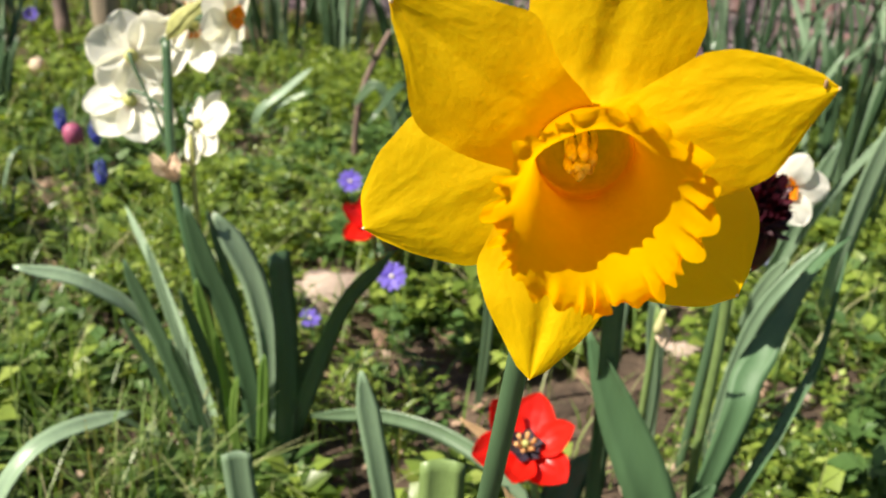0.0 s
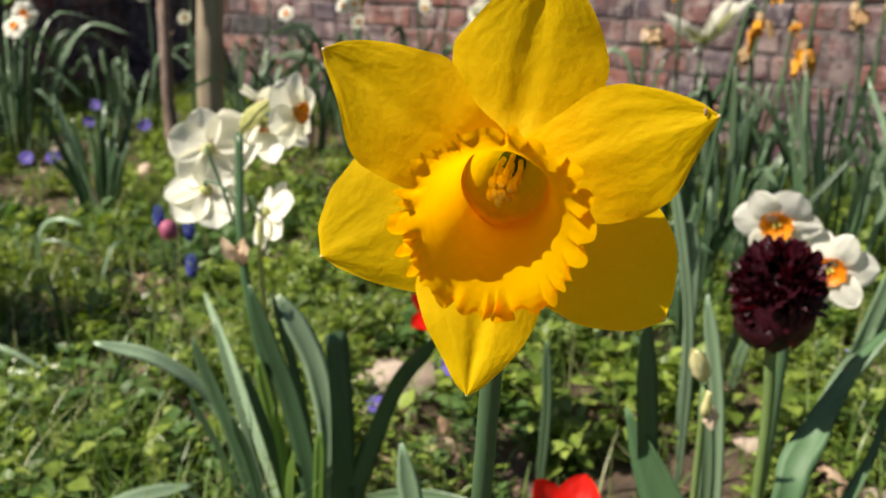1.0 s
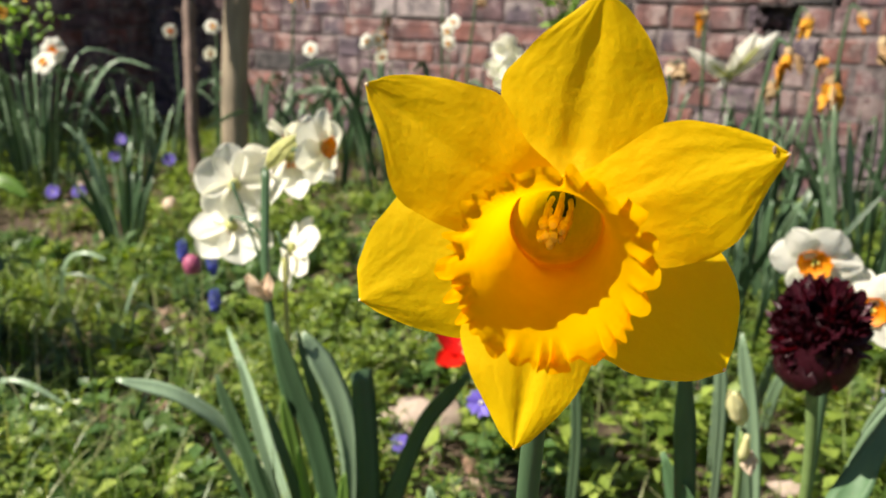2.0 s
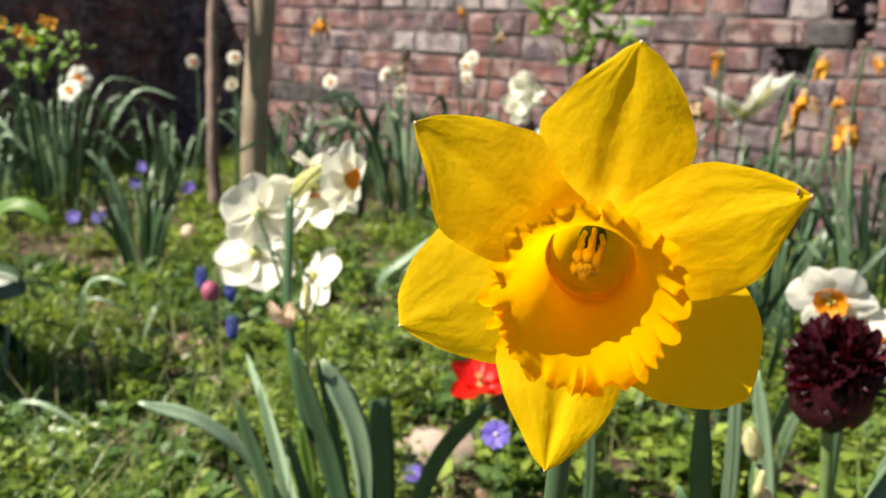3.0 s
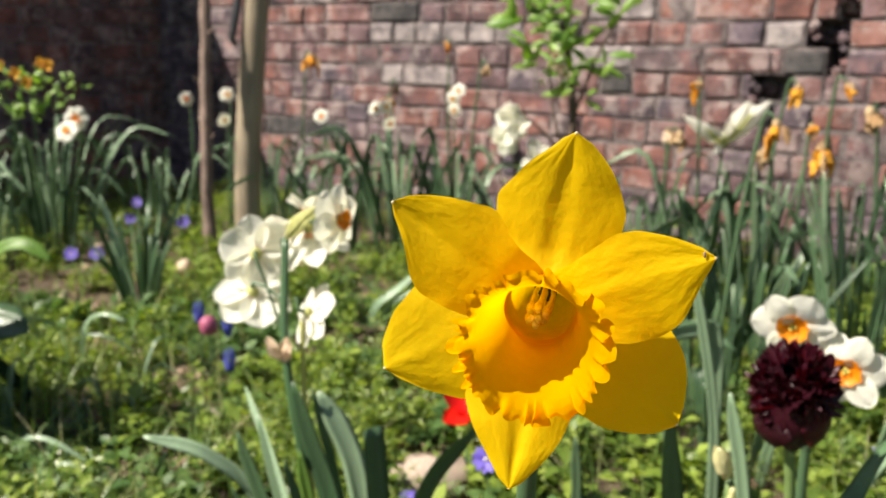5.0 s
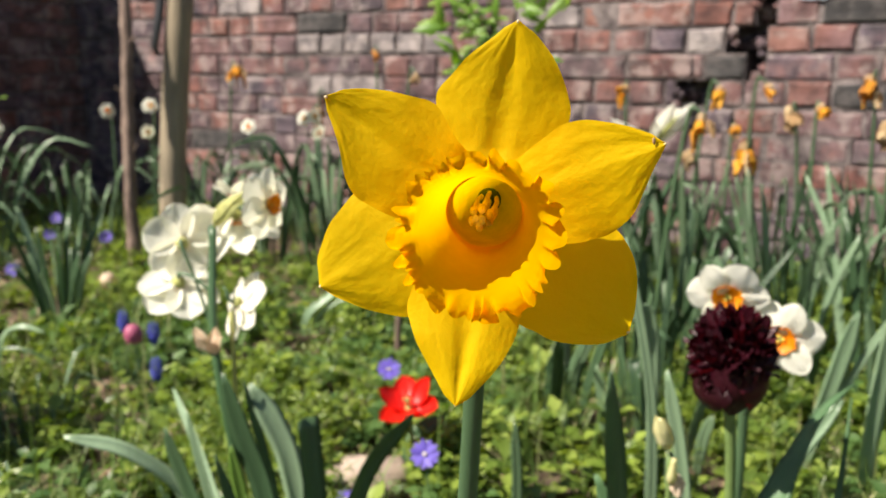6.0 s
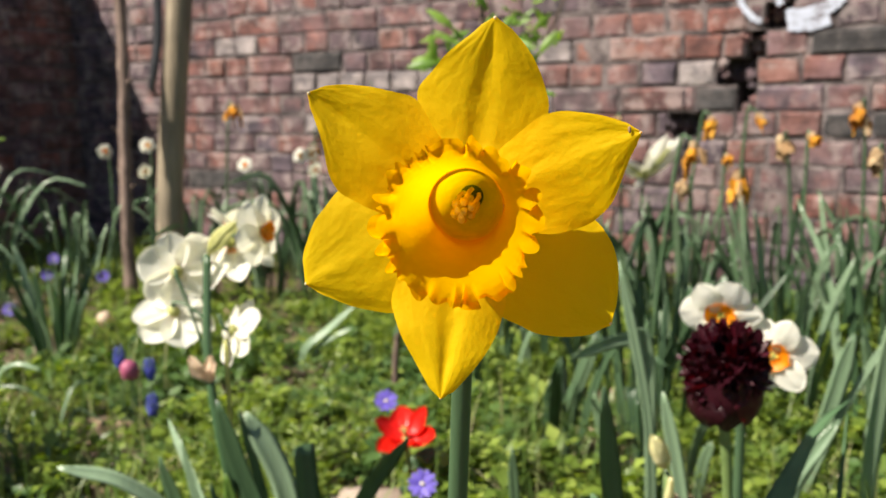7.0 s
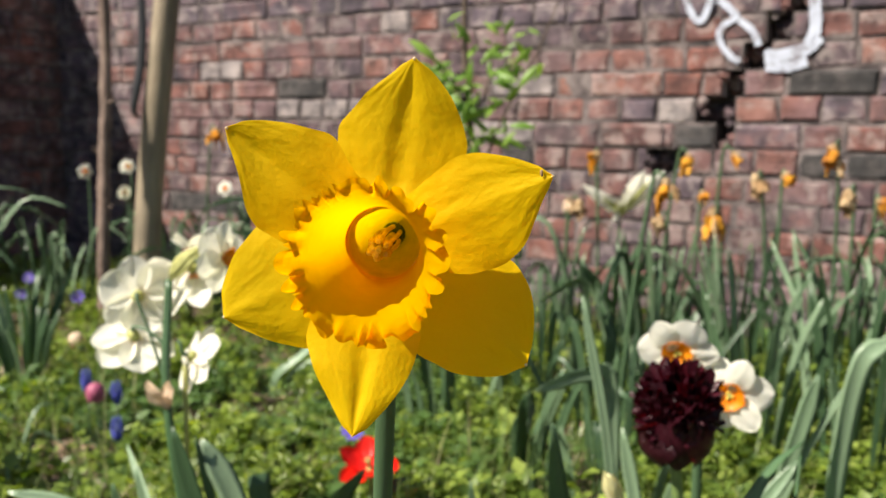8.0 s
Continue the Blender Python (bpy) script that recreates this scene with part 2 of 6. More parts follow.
def mesh_of(name, verts, faces, mats, smooth=True, index=None):
    me = bpy.data.meshes.new(name)
    me.from_pydata([tuple(map(float, v)) for v in verts], [], [tuple(map(int, f)) for f in faces])
    for m in (mats if isinstance(mats, (list, tuple)) else [mats]):
        me.materials.append(m)
    me.polygons.foreach_set("use_smooth", [smooth] * len(me.polygons))
    if index is not None:
        me.polygons.foreach_set("material_index", index)
    me.update()
    return me


class Thing:
    """A top-level thing: an Empty at its base with mesh parts under it."""

    def __init__(self, name, base, label, category, group=""):
        self.base = np.array(base, float)
        self.top = tagged(new(name), label, category, group)
        self.top.empty_display_size = 0.02
        self.top.location = tuple(map(float, base))

    def part(self, name, geo, material, parent=None, label="", smooth=True):
        verts, faces = geo
        ob = new(name, mesh_of(name, np.asarray(verts) - self.base, faces, material, smooth))
        ob.parent = parent or self.top
        if label:
            tagged(ob, label)
        return ob


def one(name, geo, material, label, category, group="", kind="", base=None, smooth=True):
    verts = np.asarray(geo[0], float)
    base = np.array(base if base is not None else (verts[:, 0].mean(), verts[:, 1].mean(), verts[:, 2].min()))
    ob = new(name, mesh_of(name, verts - base, geo[1], material, smooth))
    ob.location = tuple(map(float, base))
    return tagged(ob, label, category, group, kind)


def join(*geos):
    vs, fs, k = [], [], 0
    for v, f in geos:
        vs.append(np.asarray(v, float))
        fs += [tuple(i + k for i in q) for q in f]
        k += len(v)
    return np.concatenate(vs), fs


def spline(pts, n):
    """A smooth curve through the control points (Catmull-Rom)."""
    p = [np.asarray(q, float) for q in pts]
    p = [2 * p[0] - p[1]] + p + [2 * p[-1] - p[-2]]
    out = []
    segs = len(p) - 3
    for i in range(n):
        u = i / (n - 1) * segs
        k = min(int(u), segs - 1)
        t = u - k
        a, b, c, d = p[k:k + 4]
        out.append(0.5 * (2 * b + (c - a) * t + (2 * a - 5 * b + 4 * c - d) * t * t + (3 * b - a - 3 * c + d) * t ** 3))
    return np.array(out)


def tube(pts, radii, sides=10, n=None, squash=1.0):
    """A closed round tube along a curve; radii run along it."""
    c = spline(pts, n or max(6, 5 * len(pts)))
    m = len(c)
    r = np.interp(np.linspace(0, 1, m), np.linspace(0, 1, len(radii)), radii)
    verts, faces = [], []
    side = None
    for i in range(m):
        t = unit(c[min(i + 1, m - 1)] - c[max(i - 1, 0)])
        if side is None:
            side = unit(np.cross(t, (0.3, 0.9, 0.2)))
        side = unit(side - t * side.dot(t))
        up = np.cross(t, side)
        for k in range(sides):
            a = 2 * math.pi * k / sides
            verts.append(c[i] + r[i] * (side * math.cos(a) + up * math.sin(a) * squash))
    for i in range(m - 1):
        for k in range(sides):
            a, b = i * sides + k, i * sides + (k + 1) % sides
            faces.append((a, b, b + sides, a + sides))
    faces += [tuple(range(sides))[::-1], tuple((m - 1) * sides + k for k in range(sides))]
    return np.array(verts), faces


def blade(pts, width, kind="strap", n=14, face=(0, -1, 0), twist=(0, 0), channel=0.22, thick=0.0011, cut=False):
    """A leaf from base to tip: a shallow channel with thickness. face: the way its flat side looks."""
    c = spline(pts, n)
    verts, faces = [], []
    face = unit(face)
    for i in range(n):
        u = i / (n - 1)
        t = unit(c[min(i + 1, n - 1)] - c[max(i - 1, 0)])
        s = np.cross(t, face)
        s = unit(s) if np.linalg.norm(s) > 0.05 else unit(np.cross(t, (1, 0.2, 0)))
        o = np.cross(s, t)
        a = radians(twist[0] + (twist[1] - twist[0]) * u)
        s, o = s * math.cos(a) + o * math.sin(a), o * math.cos(a) - s * math.sin(a)
        if kind == "strap":
            w = min(1.0, 0.55 + u * 1.4) * (1.0 if cut else max(0.04, min(1.0, (1 - u) / 0.16)) ** 0.55)
        else:
            w = max(0.05, math.sin(math.pi * min(1, (0.16 + 0.84 * u)) ** 1.15)) ** 0.75
        h = width / 2 * w
        lift = h * channel * 2
        th = thick * (0.5 + 0.5 * w)
        for x, y in ((-1, 1.0), (-0.5, 0.30), (0, 0), (0.5, 0.30), (1, 1.0), (0.5, 0.30 - th / max(lift, 1e-5)), (0, -1.6 * th / max(lift, 1e-5)), (-0.5, 0.30 - th / max(lift, 1e-5))):
            verts.append(c[i] + s * h * x + o * lift * y)
    for i in range(n - 1):
        for k in range(8):
            a, b = i * 8 + k, i * 8 + (k + 1) % 8
            faces.append((a, b, b + 8, a + 8))
    faces += [tuple(range(8))[::-1], tuple((n - 1) * 8 + k for k in range(8))]
    return np.array(verts), faces


def frame_of(axis, up=(0, 0, 1)):
    a = unit(axis)
    x = np.cross(up, a)
    x = unit(x) if np.linalg.norm(x) > 0.05 else V(1, 0, 0)
    return x, np.cross(a, x), a


def tepal(c, tip, axis, width, shape=(0.55, 0.75), bulge=0.10, cup=0.10, ridge=0.0006, wrinkle=0.0006, nu=16, nv=13, seed=0, base=0.12, wave=0.0, point=0.05, hole=0.0):
    """A petal from c to tip; axis is the way its face looks. shape: where it is widest, and how full it is."""
    c, tip, axis = V(*c), V(*tip), unit(axis)
    d = tip - c
    length = np.linalg.norm(d)
    r = d / length
    side = unit(np.cross(axis, r))
    nrm = np.cross(r, side)
    verts, faces = [], []
    pk, full = shape
    for i in range(nu + 1):
        u = i / nu
        if u < pk:
            w = base + (1 - base) * math.sin(math.pi / 2 * u / pk) ** 0.9
        else:
            q = (u - pk) / (1 - pk)
            w = max(0.0, 1 - q ** (1.0 + 2.2 * full * full + 0.4 * full)) ** (1.0 - 0.5 * full)
            w = max(w, point * (1 - u) / 0.06) if u > 0.94 else w
        for j in range(nv + 1):
            v = j / nv * 2 - 1
            hw = width / 2 * w * (1 + 0.035 * noise.noise((u * 6.0, 3.0 if v > 0 else -3.0, seed * 1.7)) if nv > 40 else 1.0)
            z = bulge * length * math.sin(math.pi * u ** 0.8) - cup * hw * v * v
            z += ridge * math.cos(v * 7.0) * w * min(1, u * 4)
            z += wrinkle * w * (noise.noise((u * 3.1 + seed * 7.3, v * 5.5, seed)) * 2.0 + 0.6 * noise.noise((u * 9 + seed, v * 22, seed * 3.0)) + 0.8 * noise.noise((u * 2.5, v * 17 + seed * 5, seed)) + (0.45 * noise.noise((u * 4, v * 42 + seed, seed * 2.0)) if nv > 40 else 0.0))
            z += wave * length * noise.noise((u * 2.2, v * 1.3 + seed * 11.0, 4.0 + seed)) * (0.3 + abs(v))
            far = max(length * u, math.sqrt(max(0.0, hole * hole - (hw * v) ** 2)))
            verts.append(c + r * far + side * hw * v + nrm * z)
    for i in range(nu):
        for j in range(nv):
            a = i * (nv + 1) + j
            faces.append((a, a + 1, a + nv + 2, a + nv + 1))
    return np.array(verts), faces


def cup_geo(c, axis, prof, lobes=9, frill=0.0, nth=60, seed=0, fine=2.3):
    """A cup or trumpet of revolution: prof lists (along, radius); the rim is frilled."""
    x, y, a = frame_of(axis)
    n = len(prof)
    verts, faces = [], []
    for i, (s, r) in enumerate(prof):
        q = max(0.0, (i / (n - 1) - 0.45) / 0.55) ** 2
        for k in range(nth):
            th = 2 * math.pi * k / nth
            p1 = math.sin(lobes * th + 2.2 * noise.noise((math.cos(th) * 1.7, math.sin(th) * 1.7, seed)) * 3)
            p2 = math.sin(lobes * fine * th + seed + 3 * noise.noise((math.cos(th) * 3, math.sin(th) * 3, seed + 5)))
            nn = noise.noise((math.cos(th) * 2.4, math.sin(th) * 2.4, seed + 9))
            rr = r + frill * q * (0.55 * p1 + 0.38 * p2 + 0.8 * nn)
            ss = s + frill * q * (0.45 * math.cos(lobes * th + 1 + seed) + 0.4 * math.cos(lobes * fine * th + 2) + 0.3 * nn)
            verts.append(c + x * rr * math.cos(th) + y * rr * math.sin(th) + a * ss)
    for i in range(n - 1):
        for k in range(nth):
            b = i * nth + k
            e = i * nth + (k + 1) % nth
            faces.append((b, e, e + nth, b + nth))
    return np.array(verts), faces


def lump(c, r, squash=(1, 1, 1), seed=0, rough=0.25, nu=9, nv=12):
    """An uneven rounded lump."""
    verts, faces = [], []
    for i in range(nu + 1):
        ph = math.pi * i / nu
        for k in range(nv):
            th = 2 * math.pi * k / nv
            d = V(math.sin(ph) * math.cos(th), math.sin(ph) * math.sin(th), math.cos(ph))
            q = r * (1 + rough * noise.noise(tuple(d * 1.6 + seed * 3.7)))
            verts.append(np.asarray(c) + d * q * np.asarray(squash))
    for i in range(nu):
        for k in range(nv):
            a, b = i * nv + k, i * nv + (k + 1) % nv
            faces.append((a, b, b + nv, a + nv))
    return np.array(verts), faces


# ---------------------------------------------------------------- walls
W0 = V(-1.40, 3.82, 0)
WD = V(0.8192, -0.5735, 0)
WN = V(-0.5735, -0.8192, 0)
COURSE, Z0 = 0.0735, 0.0335
WALL_H = 1.36


def wall_point(s, z, out=0.0):
    return W0 + WD * s + WN * out + V(0, 0, z)


def box_geo(a, b):
    x0, y0, z0 = a
    x1, y1, z1 = b
    v = [(x, y, z) for z in (z0, z1) for y in (y0, y1) for x in (x0, x1)]
    f = [(0, 2, 3, 1), (4, 5, 7, 6), (0, 1, 5, 4), (2, 6, 7, 3), (0, 4, 6, 2), (1, 3, 7, 5)]
    return np.array(v, float), f


def brick_mesh(name, w, mat, rng):
    """A worn brick, its face to -y: rounded, uneven arrises."""
    h, d = 0.0640, 0.06
    verts, faces = [], []
    rings = [(0.0, 0.0, d), (0.0, 0.0, 0.0075), (0.0018, 0.0016, 0.0026), (0.0085, 0.0070, 0.0)]
    for bx, bz, y in rings:
        for x, z in ((-w / 2 + bx, -h / 2 + bz), (0, -h / 2 + bz), (w / 2 - bx, -h / 2 + bz), (w / 2 - bx, 0), (w / 2 - bx, h / 2 - bz), (0, h / 2 - bz), (-w / 2 + bx, h / 2 - bz), (-w / 2 + bx, 0)):
            verts.append((x + rng.uniform(-0.004, 0.004), y + rng.uniform(-0.0016, 0.0016), z + rng.uniform(-0.0032, 0.0032)))
    for i in range(len(rings) - 1):
        for k in range(8):
            a, b = i * 8 + k, i * 8 + (k + 1) % 8
            faces.append((a, b, b + 8, a + 8))
    m = (len(rings) - 1) * 8
    faces.append(tuple(range(m, m + 8)))
    return mesh_of(name, verts, faces, mat, False)


def brick_cells(length, seed):
    """Courses of headers and stretchers: (start, width, course)."""
    rng = random.Random(seed)
    out = []
    for k in range(-1, int(WALL_H / COURSE)):
        s = -rng.uniform(0.0, 0.2)
        header = k % 2 == 0
        while s < length:
            if header:
                w = 0.1125 if rng.random() < 0.85 or 2.3 < s < 3.3 else 0.225
            else:
                w = 0.225 if rng.random() < 0.48 else 0.1125
            w *= rng.uniform(0.97, 1.03)
            out.append((s, w, k))
            s += w
    return out


LENGTH = 6.5
PALE = [(8, 1.32, 1.66), (6, 1.28, 1.60), (8, 2.73, 2.83), (7, 2.05, 2.30), (8, 1.78, 1.90), (10, 0.85, 1.0), (12, 1.7, 1.85), (9, 2.26, 2.34)]
GAPS = [(6, 2.672, 2.785), (5, 2.680, 2.738), (7, 2.893, 2.918), (8, 2.832, 2.900), (9, 2.885, 2.935), (10, 2.932, 3.010), (11, 3.000, 3.058), (12, 3.030, 3.100)]
BURNT = [(9, 1.25, 1.42), (6, 2.22, 2.33), (7, 2.80, 2.885), (6, 3.10, 3.25)]


def hit(table, k, s0, s1):
    mid = (s0 + s1) / 2
    return any(k == c and a - 0.03 < mid < b + 0.03 for c, a, b in table)


def build_wall(name, origin, d, nrm, length, seed, parts_from, parts_to, label, holes):
    rng = random.Random(seed)
    rot = Matrix(((d[0], -nrm[0], 0), (d[1], -nrm[1], 0), (0, 0, 1))).to_4x4()
    base = Matrix.Translation(tuple(origin)) @ rot
    top = new(name, mesh_of(name, *box_geo((-0.25, 0.10, -0.15), (length, 0.34, WALL_H + 0.02)), MORTAR, False))
    top.matrix_world = base
    tagged(top, label, "wall", kind="structure")
    kinds = {}
    for w in (0.215, 0.1025):
        for mat in (BRICK, PALEBRICK, DARKBRICK):
            kinds[w, mat.name] = [brick_mesh("brick", w, mat, rng) for _ in range(5)]
    cells = []
    for s, w, k in brick_cells(length, seed):
        bits = [(s, s + w)]
        for c, a, b in GAPS if holes else ():
            if c == k:
                bits = [q for u, v in bits for q in ((u, min(v, a)), (max(u, b), v)) if q[1] - q[0] > 0.03]
        cells += [(u, v - u, k) for u, v in bits]
    rest, mort, count = [], [], 0
    for s, w, k in cells:
        z = Z0 + COURSE * (k + 0.5)
        mort.append(box_geo((s, 0.0045 + rng.uniform(-0.0030, 0.0030), z - COURSE / 2), (s + w, 0.11, z + COURSE / 2)))
        mat = BRICK
        if holes and hit(PALE, k, s, s + w):
            mat = PALEBRICK
        elif (holes and hit(BURNT, k, s, s + w)) or rng.random() < 0.012:
            mat = DARKBRICK
        ww = 0.215 if w > 0.15 else 0.1025
        me = rng.choice(kinds[ww, mat.name])
        m = Matrix.Translation((s + w / 2, rng.uniform(-0.0042, 0.0015), z + rng.uniform(-0.003, 0.003) + 0.005 * noise.noise((s * 1.3, k * 0.7, seed)))) @ Euler((rng.uniform(-0.015, 0.015), rng.uniform(-0.012, 0.012), rng.uniform(-0.012, 0.012))).to_matrix().to_4x4() @ Matrix.Diagonal(((w - 0.0100) / ww, 1, rng.uniform(0.97, 1.03), 1))
        if parts_from < s < parts_to and 0.12 < z < 1.14 and count < 300:
            ob = new("brick", me)
            ob.parent = top
            ob.matrix_basis = m
            count += 1
        else:
            rest.append(([m @ v.co for v in me.vertices], [tuple(p.vertices) for p in me.polygons]))
    for c, a, b in GAPS if holes else ():
        # broken brick ends left in the crack
        for q in (0.25, 0.75) if b - a > 0.06 and c != 7 else (0.5,):
            z = Z0 + COURSE * (c + (0.62 if c >= 10 else 0.40) + 0.12 * rng.uniform(-1, 1))
            dark = c == 5
            e = lump((a + (b - a) * q, 0.034 if dark else 0.062 + 0.02 * rng.random(), z), 0.034 if dark else 0.026, (1.4, 1.0, 0.9) if dark else (1.05, 1.0, 0.85), c * 3.1 + q, 0.7, 7, 9)
            e = join(e, *[lump((a + rng.choice((0.0, 1.0)) * (b - a) + rng.uniform(-0.008, 0.008), rng.uniform(0.006, 0.02), z + rng.uniform(-0.04, 0.03)), rng.uniform(0.009, 0.016), (1.2, 0.8, 0.9), rng.random() * 9, 0.8, 6, 8) for _ in range(3)])
            ob = new("broken_brick", mesh_of("broken_brick", e[0], e[1], DARKBRICK if dark else BRICK, False))
            ob.parent = top
    g = join(*mort)
    ob = new("mortar", mesh_of("mortar", g[0], g[1], MORTAR, False))
    ob.parent = top
    if rest:
        g = join(*rest)
        ob = new("outer_bricks", mesh_of("outer_bricks", g[0], g[1], BRICK, False))
        ob.parent = top
        tagged(ob, kind="stuff")
    return top


# ---------------------------------------------------------------- ground
def ground_z(x, y):
    return 0.018 * noise.noise((x * 1.3, y * 1.3, 0.3)) + 0.012 * noise.noise((x * 5, y * 5, 2.0)) + 0.006 * noise.noise((x * 17, y * 17, 4.0))


def axis_steps(lo, hi, step, far):
    a = list(np.arange(lo, hi + 1e-6, step))
    g, left, right = step, [], []
    while a[-1] + sum(right) < far:
        g *= 1.7
        right.append(g)
    a += list(a[-1] + np.cumsum(right))
    g = step
    while a[0] - sum(left) > -far:
        g *= 1.7
        left.append(g)
    return list(np.array(a[0]) - np.cumsum(left)[::-1]) + a


xs, ys = axis_steps(-2.4, 2.4, 0.03, 60), axis_steps(-0.6, 4.2, 0.03, 60)
gv = [(x, y, ground_z(x, y) if abs(x) < 3 and abs(y) < 5 else 0.0) for y in ys for x in xs]
gf = [(j * len(xs) + i, j * len(xs) + i + 1, (j + 1) * len(xs) + i + 1, (j + 1) * len(xs) + i) for j in range(len(ys) - 1) for i in range(len(xs) - 1)]
ground = new("ground", mesh_of("ground", gv, gf, SOIL))
tagged(ground, "brown crumbly garden soil partly covered with weeds", "ground", kind="structure")


def in_patch(x, y):
    """The densely grown part of the bed."""
    return 0.42 < y < 3.32 and abs(x) < 0.55 + 0.62 * y


def in_garden(x, y):
    """In front of both walls."""
    p = V(x, y, 0) - W0
    return p.dot(WN) > 0.04 and p.dot(WD) > 0.04


# ---------------------------------------------------------------- ground cover
# weed-free spots: soil gaps, plus dark patches of cast shade imitated by bare soil
BARE_AND_SHADED = [(0.30, 0.48, 0.12), (-0.05, 0.76, 0.11), (-0.47, 0.93, 0.09), (-0.78, 1.48, 0.12), (-0.32, 0.82, 0.07), (0.55, 0.68, 0.07), (0.16, 0.92, 0.08), (-0.95, 1.85, 0.12), (-0.02, 0.62, 0.15), (0.28, 0.62, 0.14), (-0.62, 1.28, 0.12), (0.35, 1.35, 0.15), (-0.25, 1.6, 0.12), (0.05, 1.15, 0.1), (-0.3, 0.52, 0.08), (-0.48, 1.12, 0.06), (0.62, 1.0, 0.08), (-0.28, 0.60, 0.11), (0.45, 0.80, 0.09), (-0.72, 1.16, 0.12), (0.46, 0.64, 0.06), (-0.10, 0.97, 0.07), (-0.08, 0.84, 0.10), (-0.06, 0.75, 0.06), (0.27, 1.12, 0.13), (0.42, 0.92, 0.08), (-0.50, 2.15, 0.14), (-0.28, 1.95, 0.12), (-0.88, 1.78, 0.13), (-1.08, 1.86, 0.10), (0.48, 1.55, 0.14), (0.33, 1.22, 0.10), (-0.44, 1.02, 0.07)]


def weed_mesh(seed, plants, spread, leaf, height, per, mask_lo, mask_scale, mat, name, label, slim=0.26, around=False):
    """Many small leaves on short upright shoots, thick in places and thin in others."""
    rng = np.random.RandomState(seed)
    cents, hs = [], []
    tries = 0
    while len(cents) < plants and tries < plants * 12:
        tries += 1
        y = 0.42 + rng.rand() ** 1.25 * 2.9
        x = (rng.rand() * 2 - 1) * (0.55 + 0.62 * y)
        if around:
            x, y = rng.randn() * 2.0, 0.6 + rng.randn() * 1.9
        if not in_garden(x, y) or (around and in_patch(x, y)):
            continue
        if y > 2.0 and rng.rand() < 0.75 and not around:
            continue
        q = noise.noise((x * mask_scale + seed, y * mask_scale, seed * 1.7)) + 0.35 * noise.noise((x * mask_scale * 3.3, y * mask_scale * 3.3, seed))
        if q < mask_lo + 0.18 * rng.rand():
            continue
        if rng.rand() < 0.92 and any((x - bx) ** 2 + (y - by) ** 2 < (br * (1 + 0.6 * noise.noise((x * 9, y * 9, 1)))) ** 2 for bx, by, br in BARE_AND_SHADED):
            continue
        cents.append((x, y, ground_z(x, y)))
        hs.append(height * (0.4 + 0.9 * rng.rand()) * (0.7 + 0.8 * max(0, min(1, q + 0.2))))
    c, hs = np.array(cents), np.array(hs)
    n = len(c) * per
    pi = np.repeat(np.arange(len(c)), per)
    up = rng.rand(n) ** 0.8
    ang = rng.rand(n) * 2 * math.pi
    out = spread * (0.25 + rng.rand(n)) * (1.0 - 0.35 * up)
    p0 = c[pi] + np.stack([np.cos(ang) * out * 0.55, np.sin(ang) * out * 0.55, 0.003 + up * hs[pi]], 1)
    tilt = rng.rand(n) * 1.1 - 0.25
    d = np.stack([np.cos(ang) * np.cos(tilt), np.sin(ang) * np.cos(tilt), np.sin(tilt)], 1)
    s = np.stack([-np.sin(ang), np.cos(ang), rng.randn(n) * 0.25], 1)
    s /= np.linalg.norm(s, axis=1)[:, None]
    nn = np.cross(d, s)
    L = leaf * (0.55 + 0.9 * rng.rand(n))[:, None]
    wd = L * (slim + 0.6 * slim * rng.rand(n))[:, None]
    verts = np.stack([p0, p0 + d * L * 0.45 + s * wd + nn * L * 0.10, p0 + d * L * 0.5 - nn * L * 0.02, p0 + d * L * 0.45 - s * wd + nn * L * 0.10, p0 + d * L - nn * L * 0.12], 1).reshape(-1, 3)
    k = np.arange(n)[:, None] * 5
    faces = np.concatenate([k + np.array([0, 1, 2]), k + np.array([1, 4, 2]), k + np.array([0, 2, 3]), k + np.array([2, 4, 3])])
    me = bpy.data.meshes.new(name)
    me.vertices.add(len(verts))
    me.vertices.foreach_set("co", verts.ravel())
    me.loops.add(faces.size)
    me.loops.foreach_set("vertex_index", faces.ravel())
    me.polygons.add(len(faces))
    me.polygons.foreach_set("loop_start", np.arange(0, faces.size, 3))
    me.polygons.foreach_set("loop_total", np.full(len(faces), 3))
    me.materials.append(mat)
    me.update(calc_edges=True)
    me.validate()
    ob = new(name, me)
    return tagged(ob, label, "weeds", kind="stuff")


